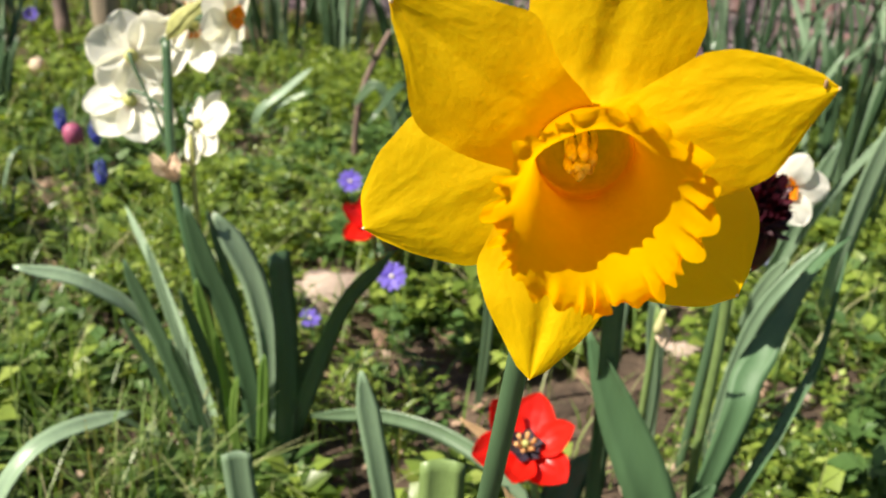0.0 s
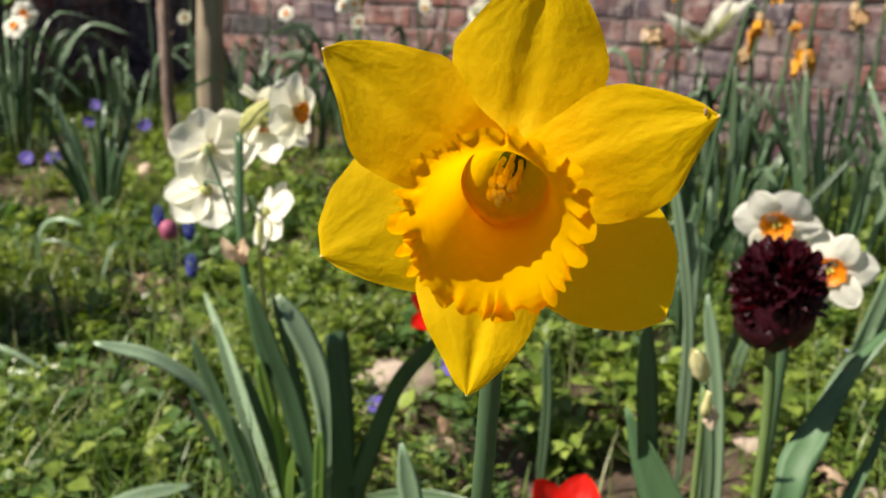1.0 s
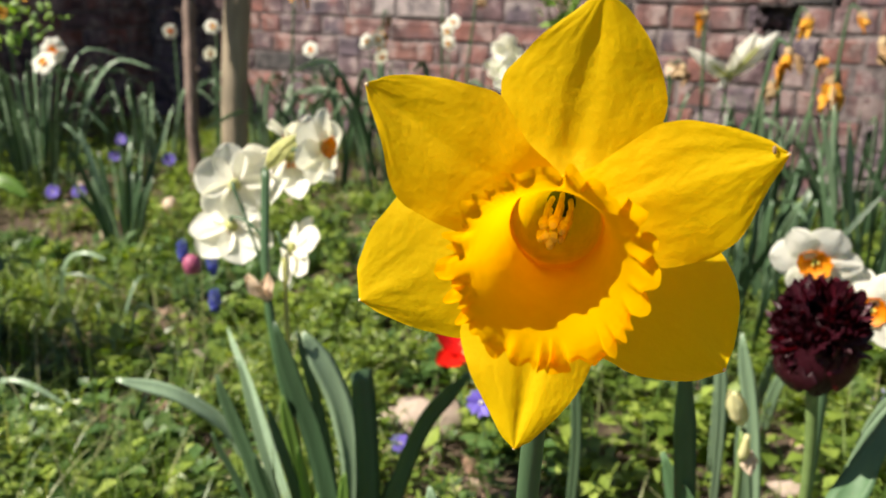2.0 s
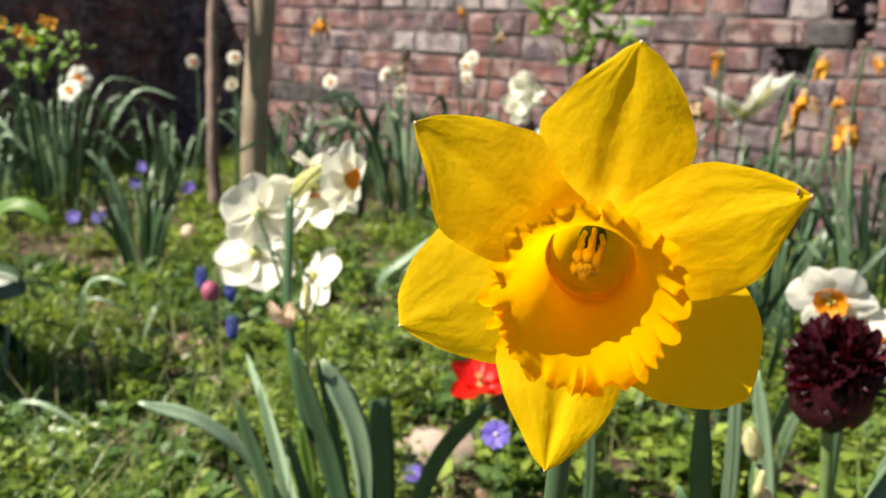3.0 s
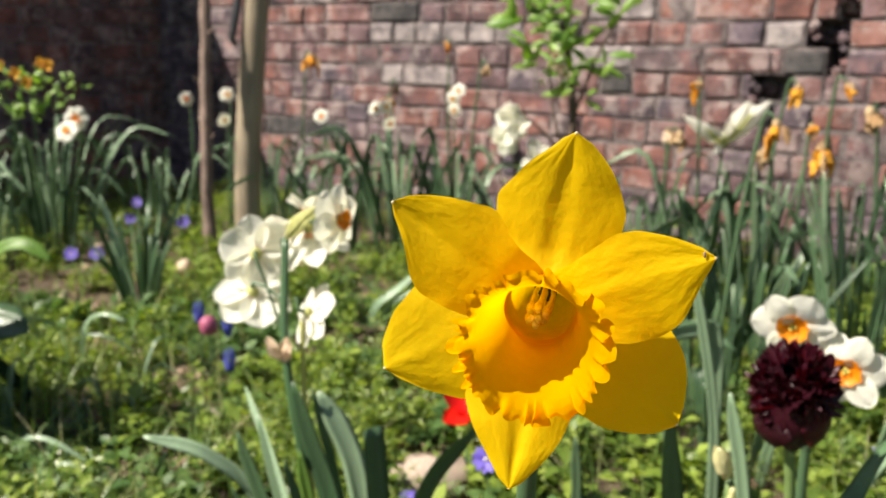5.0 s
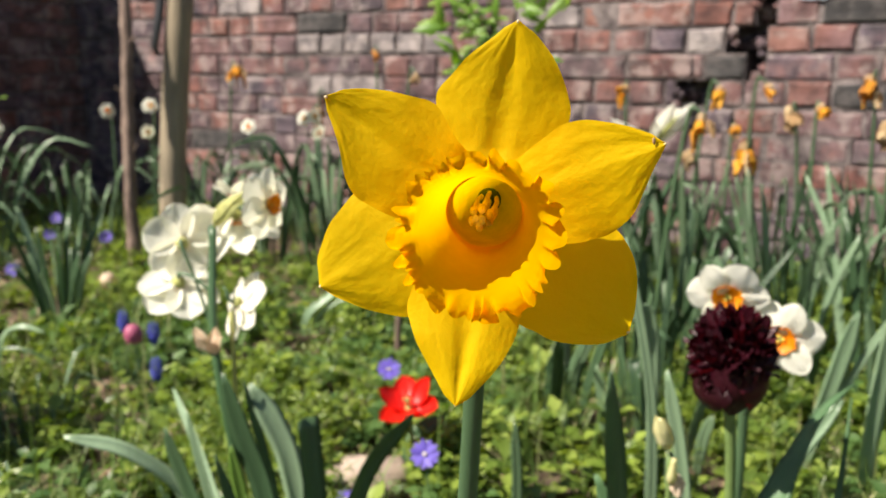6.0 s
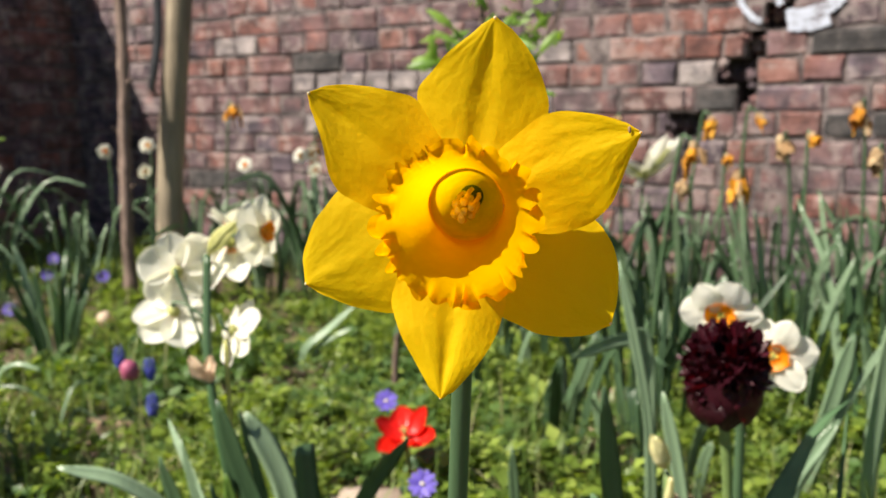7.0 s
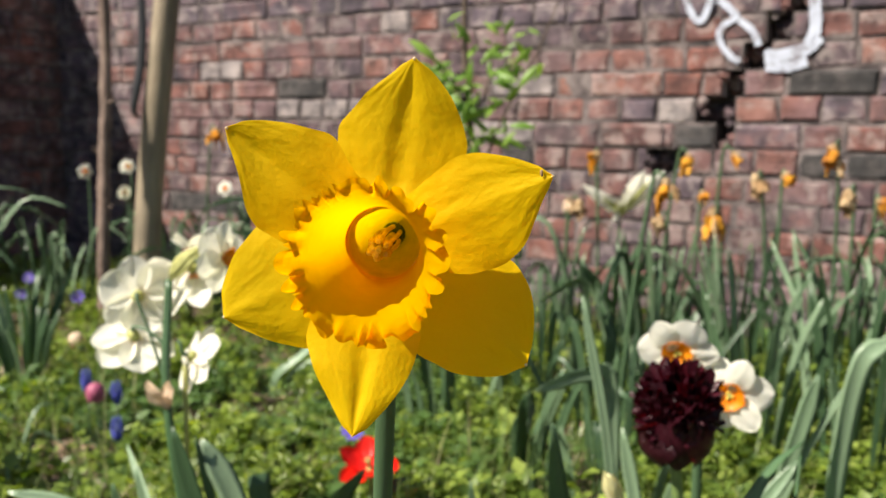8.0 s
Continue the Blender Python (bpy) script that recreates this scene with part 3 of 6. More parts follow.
def grass_mesh(seed, count, mat, name, label, lo=0.05, hi=0.16, spots=(), flat=0.5):
    rng = np.random.RandomState(seed)
    geos_v, geos_f, k = [], [], 0
    done = 0
    while done < count:
        if spots:
            sx, sy, sr = spots[rng.randint(len(spots))]
            x, y = sx + rng.randn() * sr, sy + rng.randn() * sr
        else:
            y = 0.42 + rng.rand() ** 1.2 * 2.9
            x = (rng.rand() * 2 - 1) * (0.55 + 0.62 * y)
        done += 1
        if not in_garden(x, y):
            continue
        L = lo + (hi - lo) * rng.rand()
        a = rng.rand() * 2 * math.pi
        lean = flat * rng.rand() * 1.6
        h = V(math.cos(a), math.sin(a), 0)
        s = V(-math.sin(a), math.cos(a), 0) * (0.0010 + 0.0013 * rng.rand())
        p = V(x, y, ground_z(x, y))
        for i in range(6):
            u = i / 5
            q = p + h * L * (lean * u * u * 0.9) + V(0, 0, L * (u - 0.45 * lean * u * u))
            w = s * (1 - u) ** 0.6 if i < 5 else s * 0.03
            geos_v += [q - w, q + w]
        for i in range(5):
            b = k + i * 2
            geos_f.append((b, b + 1, b + 3, b + 2))
        k += 12
    ob = new(name, mesh_of(name, geos_v, geos_f, mat))
    return tagged(ob, label, "grass", kind="stuff")


weed_mesh(3, 4000, 0.022, 0.0125, 0.026, 18, 0.04, 3.4, WEED, "chickweed", "bright green small-leaved weeds carpeting the soil")
weed_mesh(8, 2200, 0.024, 0.0165, 0.064, 22, 0.10, 2.6, WEED, "tall_weeds", "upright light green weeds in loose patches")
weed_mesh(41, 3300, 0.024, 0.0210, 0.058, 26, 0.06, 2.9, WEED, "feathery_weeds", "fine feathery light green weeds", 0.09)
weed_mesh(15, 1600, 0.026, 0.0165, 0.030, 20, 0.06, 1.9, WEEDD, "dark_weeds", "dark green low weeds between the flowers")
weed_mesh(27, 900, 0.034, 0.026, 0.045, 14, 0.05, 2.2, WEEDD, "broad_weeds", "broader-leaved green weeds in a few patches")
weed_mesh(61, 800, 0.036, 0.026, 0.055, 18, 0.0, 2.7, WEED, "leafy_weeds", "bright green leafy weeds in lush patches", 0.30)
weed_mesh(52, 8000, 0.030, 0.018, 0.040, 16, -0.10, 2.6, WEED, "outer_weeds", "light green weeds spreading over the rest of the bed", 0.26, True)
weed_mesh(57, 4000, 0.034, 0.022, 0.036, 14, -0.05, 1.9, WEEDD, "outer_dark_weeds", "dark green low weeds over the rest of the bed", 0.26, True)
grass_mesh(5, 4600, GRASS, "loose_grass", "thin scattered grass blades among the weeds", 0.04, 0.14, flat=0.8)
grass_mesh(6, 1500, GRASS, "grass_tufts", "thin tufts of arching grass in the weeds", 0.08, 0.20, ((-0.55, 0.70, 0.09), (-0.42, 0.62, 0.06), (-0.75, 1.2, 0.12), (-0.33, 1.0, 0.08), (-0.62, 1.55, 0.1), (0.35, 1.2, 0.12), (0.62, 0.75, 0.08), (0.2, 1.1, 0.1), (-0.25, 0.5, 0.05)), 0.9)


# ---------------------------------------------------------------- the yellow daffodil
FC = V(-0.001, 0.012, 0.570)
FA = unit((-0.165, -0.98, -0.015))


def trumpet_geo(c, axis, prof, nth, seed):
    """A trumpet whose rim breaks into rounded, creased and crimped lobes."""
    x, y, a = frame_of(axis)
    n = len(prof)
    verts, faces = [], []
    ring = []
    for k in range(nth):
        th = 2 * math.pi * k / nth
        p, q = math.cos(th), math.sin(th)
        big = noise.noise((p * 1.7, q * 1.7, seed))
        ph = 20 * th + 8.0 * noise.noise((p * 2.1, q * 2.1, seed + 4))
        amp = max(0.35, 1.0 + 1.3 * noise.noise((p * 3.1, q * 3.1, seed + 7)))
        crimp = math.sin(1.9 * ph + 4 * noise.noise((p * 4, q * 4, seed + 9)))
        jag = noise.noise((p * 17, q * 17, seed + 2))
        ring.append((th, big, ph, amp, crimp, jag))
    for i, (s, r) in enumerate(prof):
        u = i / (n - 1)
        wide = max(0.0, (u - 0.40) / 0.60) ** 1.5
        e = max(0.0, (u - 0.66) / 0.34) ** 1.5
        e2 = max(0.0, (u - 0.80) / 0.20) ** 1.3
        for th, big, ph, amp, crimp, jag in ring:
            rr = r + 0.0026 * wide * big + e * amp * (0.0015 * math.sin(ph) + 0.0005 * math.sin(2 * ph + 1)) + e2 * (0.0008 * crimp + 0.0003 * jag)
            ss = s - 0.0016 * wide * big + e * amp * (0.0023 * math.cos(ph + 0.5) - 0.0004) + e2 * (0.0009 * crimp * amp + 0.0003 * jag)
            dt = 0.045 * e * amp * math.sin(ph - 0.9)
            verts.append(c + x * rr * math.cos(th + dt) + y * rr * math.sin(th + dt) + a * ss)
    for i in range(n - 1):
        for k in range(nth):
            b = i * nth + k
            d = i * nth + (k + 1) % nth
            faces.append((b, d, d + nth, b + nth))
    return np.array(verts), faces


def side_width(points, d):
    """Half the width of a petal at the distance d from its tip, both as shares of its length."""
    x = np.linspace(0, 1, 161)
    y = np.interp(x, *zip(*points))
    y = np.convolve(np.pad(y, 7, "edge"), np.ones(15) / 15, "valid")
    return float(np.interp(d, x, y) * min(1.0, (d / 0.045) ** 0.6))


def outlined_petal(c, tip, axis, over, under, bulge, cup, keel, seed, hole, drop, nu=64, nv=56):
    """A broad petal whose two sides have outlines of their own; over runs anticlockwise of its middle line."""
    c, tip, axis = V(*c), V(*tip), unit(axis)
    d = tip - c
    length = np.linalg.norm(d)
    r = d / length
    side = unit(np.cross(axis, r))
    nrm = np.cross(r, side)
    verts, faces = [], []
    for i in range(nu + 1):
        far = (1 - i / nu) ** 1.35
        u = 1 - far
        wo, wu = side_width(over, far) * length, side_width(under, far) * length
        for j in range(nv + 1):
            v = j / nv * 2 - 1
            e = abs(v)
            w = (wo if v > 0 else wu) * (1 + 0.022 * noise.noise((u * 7.0, 3.0 if v > 0 else -3.0, seed * 1.7)))
            x = w * v
            z = bulge * length * math.sin(math.pi * u ** 0.8) - cup * w * v * v
            z += keel * min(1, u * 3) * min(1, far * 5) * math.exp(-(v / 0.20) ** 2)
            z += 0.0009 * noise.noise((u * 2.3 + seed * 5, v * 1.3, seed * 1.3)) * min(1, u * 2)
            z += e ** 3 * 0.0022 * noise.noise((u * 4.5 + seed * 3, 2.0 if v > 0 else 7.0, seed)) * min(1, far * 8)
            z += 0.00017 * min(1, far * 6) * (noise.noise((u * 9 + seed * 7.3, v * 6, seed)) + 0.55 * noise.noise((u * 24 + seed, v * 13, seed * 3.0)) + 0.25 * noise.noise((u * 6, v * 24 + seed, seed * 2.0)) + 0.3 * noise.noise((u * 40, v * 26 + seed, seed * 5.0)))
            z += drop * max(0.0, min(1.0, 1.0 - (u * length - hole) / 0.009)) ** 2
            q = max(length * u, math.sqrt(max(0.0, hole * hole - x * x)))
            verts.append(c + r * q + side * x + nrm * z)
    for i in range(nu):
        for j in range(nv):
            k = i * (nv + 1) + j
            faces.append((k, k + 1, k + nv + 2, k + nv + 1))
    return np.array(verts), faces


# tip, half widths on both sides (share of the length from the tip: share of the length), bulge, cup, keel, set back
PETALS = [
    ((0.0090, 0.0096, 0.6319), ((0, 0.03), (0.09, 0.10), (0.22, 0.23), (0.43, 0.37), (0.7, 0.33), (1, 0.2)), ((0, 0.03), (0.05, 0.10), (0.16, 0.22), (0.29, 0.30), (0.42, 0.36), (0.7, 0.33), (1, 0.2)), -0.04, 0.10, -0.0012, 0.0022),
    ((-0.0583, 0.0265, 0.5412), ((0, 0.03), (0.07, 0.11), (0.16, 0.225), (0.34, 0.365), (0.6, 0.36), (1, 0.2)), ((0, 0.04), (0.04, 0.13), (0.09, 0.18), (0.19, 0.27), (0.39, 0.375), (0.6, 0.36), (1, 0.2)), -0.02, 0.08, 0.0008, 0.0022),
    ((0.0484, 0.0080, 0.5275), ((0, 0.02), (0.06, 0.12), (0.16, 0.24), (0.28, 0.33), (0.39, 0.365), (0.65, 0.34), (1, 0.2)), ((0, 0.03), (0.04, 0.12), (0.14, 0.225), (0.27, 0.31), (0.44, 0.36), (0.65, 0.34), (1, 0.2)), -0.02, 0.04, 0.0004, 0.0022),
    ((-0.0528, 0.0085, 0.6085), ((0, 0.02), (0.10, 0.09), (0.21, 0.17), (0.32, 0.29), (0.42, 0.335), (0.63, 0.30), (1, 0.2)), ((0, 0.03), (0.05, 0.08), (0.10, 0.13), (0.25, 0.22), (0.45, 0.305), (0.67, 0.215), (1, 0.15)), 0.03, 0.05, -0.0008, -0.0022),
    ((0.0522, -0.0114, 0.5943), ((0, 0.03), (0.06, 0.085), (0.16, 0.17), (0.31, 0.255), (0.45, 0.285), (0.68, 0.21), (1, 0.15)), ((0, 0.02), (0.07, 0.065), (0.19, 0.19), (0.27, 0.28), (0.44, 0.345), (0.61, 0.32), (1, 0.15)), 0.03, 0.06, 0.0006, -0.0022),
    ((-0.0119, 0.0018, 0.5050), ((0, 0.03), (0.14, 0.13), (0.28, 0.21), (0.40, 0.25), (0.52, 0.265), (0.75, 0.25), (1, 0.15)), ((0, 0.03), (0.14, 0.135), (0.28, 0.24), (0.45, 0.325), (0.7, 0.28), (1, 0.15)), 0.03, 0.10, -0.0014, -0.0022),
]


def big_daffodil():
    t = Thing("daffodil", (-0.012, 0.185, 0.0), "tall yellow daffodil in full bloom with a frilled deep-yellow trumpet", "daffodil")
    t.part("stem", tube([(-0.012, 0.19, -0.03), (-0.008, 0.142, 0.20), (-0.003, 0.085, 0.385), (0.0, 0.055, 0.50), (0.002, 0.050, 0.548), (0.003, 0.042, 0.565), tuple(FC - FA * 0.018)], [0.0052, 0.0050, 0.0044, 0.0041, 0.0038, 0.0034, 0.0040], 14, 60, 0.8), STEM, None, "grey-green ribbed flower stem")
    t.part("ovary", tube([tuple(FC - FA * 0.034), tuple(FC - FA * 0.028), tuple(FC - FA * 0.023), tuple(FC - FA * 0.0205)], [0.003, 0.0052, 0.0045, 0.0042], 14, 16), STEM)
    t.part("sheath", tepal((0.003, 0.046, 0.545), (0.010, 0.066, 0.582), (0.2, 0.9, 0.3), 0.012, (0.4, 0.4), 0.1, 0.5), DRY, None, "papery brown sheath")
    flower = t.part("flower", cup_geo(FC, FA, [(-0.0228, 0.00001), (-0.0227, 0.0015), (-0.0225, 0.003), (-0.0222, 0.0041)], nth=60), THROAT)
    t.part("floral_tube", cup_geo(FC, FA, [(-0.0222, 0.0040), (-0.0208, 0.0066), (-0.017, 0.0092), (-0.012, 0.0109), (-0.007, 0.0118), (-0.003, 0.0122), (-0.0008, 0.0124)], nth=60), FLORALTUBE, flower)
    for i, (tip, over, under, bulge, cup, keel, off) in enumerate(PETALS):
        c = FC - FA * (off + 0.001)
        t.part("petal", outlined_petal(c, tip, FA, over, under, bulge, cup, keel, i + 2, 0.0127, 0.85 * off), YELLOW, flower)
    for tip in [p[0] for p in PETALS]:
        o = unit(V(*tip) - FC)
        t.part("petal_tip", lump(V(*tip) - o * 0.0003, 0.0005, (1.1, 0.6, 1.1), 2, 0.5, 6, 8), CREAM, flower, "tiny dry pale point")
    t.part("brown_spot", lump((0.0485, -0.0110, 0.5952), 0.0009, (0.6, 0.35, 1.3), 5, 0.5, 6, 8), BROWNED, flower, "small withered brown spot")
    prof = [(-0.0010, 0.0124), (0.003, 0.0128), (0.009, 0.0134), (0.015, 0.0141), (0.021, 0.0150), (0.026, 0.0160), (0.0305, 0.0170), (0.0345, 0.0182), (0.0375, 0.0195), (0.0398, 0.0210), (0.0412, 0.0226), (0.0416, 0.0241)]
    s0, r0 = zip(*prof)
    kk = np.linspace(0, len(prof) - 1, 54)
    prof2 = list(zip(np.interp(kk, range(len(prof)), s0), np.interp(kk, range(len(prof)), r0)))
    t.part("trumpet", trumpet_geo(FC, FA, prof2, 420, 3.0), CORONA, flower, "frilled orange-yellow trumpet")
    x, y, a = frame_of(FA)
    for k in range(6):
        th = k * math.pi / 3 + 0.4
        o = x * math.cos(th) + y * math.sin(th)
        b = FC - FA * 0.0195 + o * 0.0030
        m = FC - FA * 0.007 + o * 0.0038
        e = FC + FA * (0.0045 + 0.0014 * math.sin(k * 2.2)) + o * 0.0030 + V(-0.0010, 0, -0.0012)
        st = t.part("stamen", tube([b, m, e], [0.0009, 0.0009, 0.0008], 7, 8), FILAMENT, flower)
        t.part("anther", tube([e - FA * 0.0045, e - FA * 0.001, e + FA * 0.0035], [0.0011, 0.0017, 0.0010], 8, 9), ANTHER, st)
    pst = t.part("pistil", tube([FC - FA * 0.0195, FC - FA * 0.004, FC + FA * 0.0095 + V(-0.0012, 0, -0.0014)], [0.0013, 0.0011, 0.0010], 8, 9), FILAMENT, flower)
    for k in range(3):
        th = k * 2.094 + 0.5
        t.part("stigma", lump(FC + FA * 0.0100 + (x * math.cos(th) + y * math.sin(th)) * 0.0013 + V(-0.0012, 0, -0.0014), 0.0013, (1, 0.9, 1), k, 0.5, 7, 9), ANTHER, pst)
    return t


big_daffodil()


# ---------------------------------------------------------------- narcissi with several small flowers
def floret(t, c, axis, size, cup_r, cup_len, petal_mat, cup_mat, roll=0.0, reflex=0.0, wide=0.74, seed=1, tube_to=None, stem_mat=None, nu=14, bowl=0.30, tilt=0.12, odd=0.92):
    """A small six-petalled flower: tube, petals and cup."""
    c = V(*c)
    x, y, a = frame_of(axis)
    back = c - a * size * 0.30
    pts = [tube_to, tuple((V(*tube_to) + back) / 2 + V(0, 0, size * 0.12)), tuple(back), tuple(c)] if tube_to is not None else [tuple(back), tuple((back + c) / 2), tuple(c)]
    rad = [0.0018, 0.0016, 0.0020, 0.0030] if tube_to is not None else [0.0022, 0.003, 0.004]
    f = t.part("flower", tube(pts, rad, 9, 16), stem_mat or STEM)
    for k in range(6):
        th = roll + k * math.pi / 3 + 0.1 * noise.noise((k * 3.1, seed, 0))
        o = x * math.cos(th) + y * math.sin(th)
        inner = k % 2
        ln = size * (0.94 + 0.1 * noise.noise((k, seed * 2.0, 1)))
        tip = c + o * ln + a * (ln * (-reflex + tilt * noise.noise((k * 2.0 + 0.4, seed + 0.3, 5))))
        t.part("petal", tepal(c + a * (0.0016 * inner) + o * 0.002, tip, a, size * wide * (odd if inner else 1.10) * (1 + 0.15 * noise.noise((k * 2.9, seed, 3))), (0.52, 0.66), 0.08 + 0.12 * noise.noise((k * 1.3, seed, 8)), bowl, 0.0003, 0.0004, nu, 11, seed + k, 0.30, 0.05), petal_mat, f)
    t.part("receptacle", lump(c - a * size * 0.03, size * 0.15, (1, 1, 1), seed, 0.15, 6, 9), SHEATH, f)
    prof = [(cup_len * 0.44, cup_r * 0.03), (cup_len * 0.46, cup_r * 0.45), (cup_len * 0.55, cup_r * 0.72), (cup_len * 0.75, cup_r * 0.92), (cup_len, cup_r * 1.08)]
    t.part("cup", cup_geo(c, axis, prof + [(cup_len * 1.08, cup_r * 1.2)], 7, cup_r * 0.14, 36, seed), cup_mat, f)
    for q in (0, 2.1, 4.2):
        t.part("anther", lump(c + a * cup_len * 0.6 + (x * math.cos(q) + y * math.sin(q)) * cup_r * 0.25, cup_r * 0.10, (1, 1, 1.4), q, 0.2, 5, 7), ANTHER, f)
    return f


def white_bunch():
    """The white bunch-flowered narcissus, with its clump of leaves."""
    t = Thing("narcissus_plant", (-0.17, 0.605, 0.0), "white bunch-flowered narcissus seen partly from behind, with drooping strap leaves", "narcissus")
    node = (-0.2205, 0.645, 0.446)
    t.part("stem", tube([(-0.176, 0.60, -0.02), (-0.196, 0.605, 0.15), (-0.219, 0.614, 0.32), node], [0.0058, 0.0054, 0.0050, 0.0046], 12, 40, 0.75), STEMD, None, "dark green flower stem")
    t.part("sheath", join(tepal(node, (-0.178, 0.636, 0.487), (-0.4, -0.7, 0.5), 0.021, (0.45, 0.4), 0.14, 0.7, seed=3), tepal((-0.219, 0.641, 0.450), (-0.185, 0.634, 0.484), (0.3, -0.8, 0.2), 0.019, (0.45, 0.4), 0.1, 0.6, seed=5)), SHEATH, None, "yellow-green papery flower sheath")
    floret(t, (-0.2563, 0.660, 0.4268), (-0.12, 0.95, -0.10), 0.046, 0.0085, 0.006, WHITE, ORANGE, 0.35, -0.08, 0.84, 2, (-0.224, 0.628, 0.340))
    floret(t, (-0.2600, 0.650, 0.3850), (-0.20, 0.45, -0.86), 0.047, 0.0085, 0.006, WHITE, ORANGE, 0.5, -0.30, 0.86, 7, (-0.219, 0.625, 0.378))
    floret(t, (-0.1600, 0.620, 0.4745), (0.86, -0.48, -0.04), 0.040, 0.0090, 0.010, WHITE, ORANGE, 0.25, 0.05, 0.76, 4, node)
    floret(t, (-0.1960, 0.658, 0.4700), (0.10, 0.35, 0.90), 0.030, 0.0085, 0.006, WHITE, ORANGE, 0.1, -0.65, 0.62, 9, node)
    floret(t, (-0.1960, 0.655, 0.4560), (0.25, 0.15, -0.95), 0.042, 0.0085, 0.006, WHITE, ORANGE, 0.4, -0.80, 0.70, 19, node)
    floret(t, (-0.1950, 0.630, 0.3680), (0.70, 0.42, -0.42), 0.040, 0.0085, 0.006, WHITE, ORANGE, 0.35, -0.25, 0.82, 12, (-0.210, 0.628, 0.385))
    floret(t, (-0.2340, 0.690, 0.4360), (-0.1, 0.9, 0.4), 0.036, 0.0085, 0.006, WHITE, ORANGE, 0.2, 0.0, 0.82, 14, node)
    t.part("dry_sheath", join(tepal((-0.219, 0.610, 0.318), (-0.236, 0.602, 0.350), (-0.6, -0.6, 0.5), 0.024, (0.5, 0.5), 0.06, 0.1, 0.0006, 0.0020, seed=4, wave=0.10), tepal((-0.219, 0.611, 0.318), (-0.214, 0.604, 0.350), (-0.5, -0.7, 0.4), 0.018, (0.5, 0.5), 0.04, 0.1, 0.0006, 0.0020, seed=8, wave=0.10)), DRY, None, "shrivelled peach-brown sheath")
    t.part("dry_stalk", tube([(-0.185, 0.61, 0.0), (-0.200, 0.618, 0.22), (-0.203, 0.625, 0.36)], [0.003, 0.003, 0.0022], 8, 20), SHEATH, None, "withered straw-yellow stalk")
    leaves = [
        ([(-0.190, 0.580, -0.032), (-0.245, 0.588, 0.155), (-0.300, 0.582, 0.222), (-0.367, 0.575, 0.2475)], 0.017, GLAUC, 20, 1),
        ([(-0.177, 0.592, -0.03), (-0.255, 0.700, 0.142), (-0.307, 0.775, 0.221)], 0.014, GLAUC, 30, 0.3),
        ([(-0.190, 0.560, -0.02), (-0.235, 0.573, 0.152), (-0.265, 0.572, 0.255)], 0.022, BLADE, 35, 0.35),
        ([(-0.148, 0.542, -0.02), (-0.150, 0.546, 0.10), (-0.166, 0.556, 0.19), (-0.185, 0.562, 0.25), (-0.203, 0.566, 0.314)], 0.028, BLADE, 30, 0.2),
        ([(-0.145, 0.566, -0.02), (-0.135, 0.588, 0.12), (-0.143, 0.598, 0.19), (-0.158, 0.606, 0.235), (-0.185, 0.613, 0.284)], 0.030, GLAUC, -12, 0.12),
        ([(-0.130, 0.545, -0.02), (-0.119, 0.545, 0.09), (-0.117, 0.552, 0.18), (-0.122, 0.561, 0.266)], 0.029, BLADE, -35, 0.1),
        ([(-0.133, 0.560, -0.02), (-0.093, 0.545, 0.125), (-0.060, 0.535, 0.222), (-0.016, 0.520, 0.285)], 0.021, BLADE, -30, 0.3),
        ([(-0.170, 0.575, -0.02), (-0.186, 0.568, 0.141), (-0.198, 0.558, 0.240)], 0.017, FRESHLEAF, 15, 0.2),
        ([(-0.190, 0.541, -0.02), (-0.206, 0.541, 0.112), (-0.222, 0.530, 0.192)], 0.014, BLADE, 25, 0.3),
        ([(-0.150, 0.590, -0.02), (-0.162, 0.600, 0.15), (-0.190, 0.605, 0.29)], 0.012, BLADE, -25, 0.2),
        ([(-0.150, 0.540, -0.02), (-0.140, 0.532, 0.10), (-0.135, 0.525, 0.175)], 0.013, FRESHLEAF, 10, 0.2),
        ([(-0.175, 0.545, -0.02), (-0.172, 0.535, 0.10), (-0.180, 0.530, 0.20)], 0.012, FRESHLEAF, -20, 0.2),
        ([(-0.145, 0.585, -0.02), (-0.112, 0.60, 0.08), (-0.085, 0.62, 0.13)], 0.016, BLADE, -40, 0.2),
        ([(-0.195, 0.555, -0.02), (-0.240, 0.560, 0.12), (-0.270, 0.555, 0.20)], 0.010, BLADE, 25, 0.3),
        ([(-0.182, 0.570, -0.02), (-0.222, 0.585, 0.14), (-0.250, 0.600, 0.262)], 0.011, GLAUC, 20, 0.3),
        ([(-0.165, 0.555, -0.02), (-0.185, 0.552, 0.12), (-0.212, 0.548, 0.235)], 0.012, BLADE, -15, 0.3),
        ([(-0.160, 0.535, -0.02), (-0.168, 0.525, 0.09), (-0.160, 0.512, 0.16)], 0.010, FRESHLEAF, 20, 0.3),
        ([(-0.205, 0.560, -0.02), (-0.265, 0.555, 0.07), (-0.315, 0.550, 0.105)], 0.009, GLAUC, 30, 0.3),
    ]
    for p, w, m, tw, up in leaves:
        t.part("leaf", blade(p, w * 0.86, "strap", 22, (-0.4, -0.5, 0.8) if up == 1 else (0.0, -0.9, 0.35), (tw * 0.3, tw), 0.16, 0.0011, up == 0.1), m)
    return t


white_bunch()


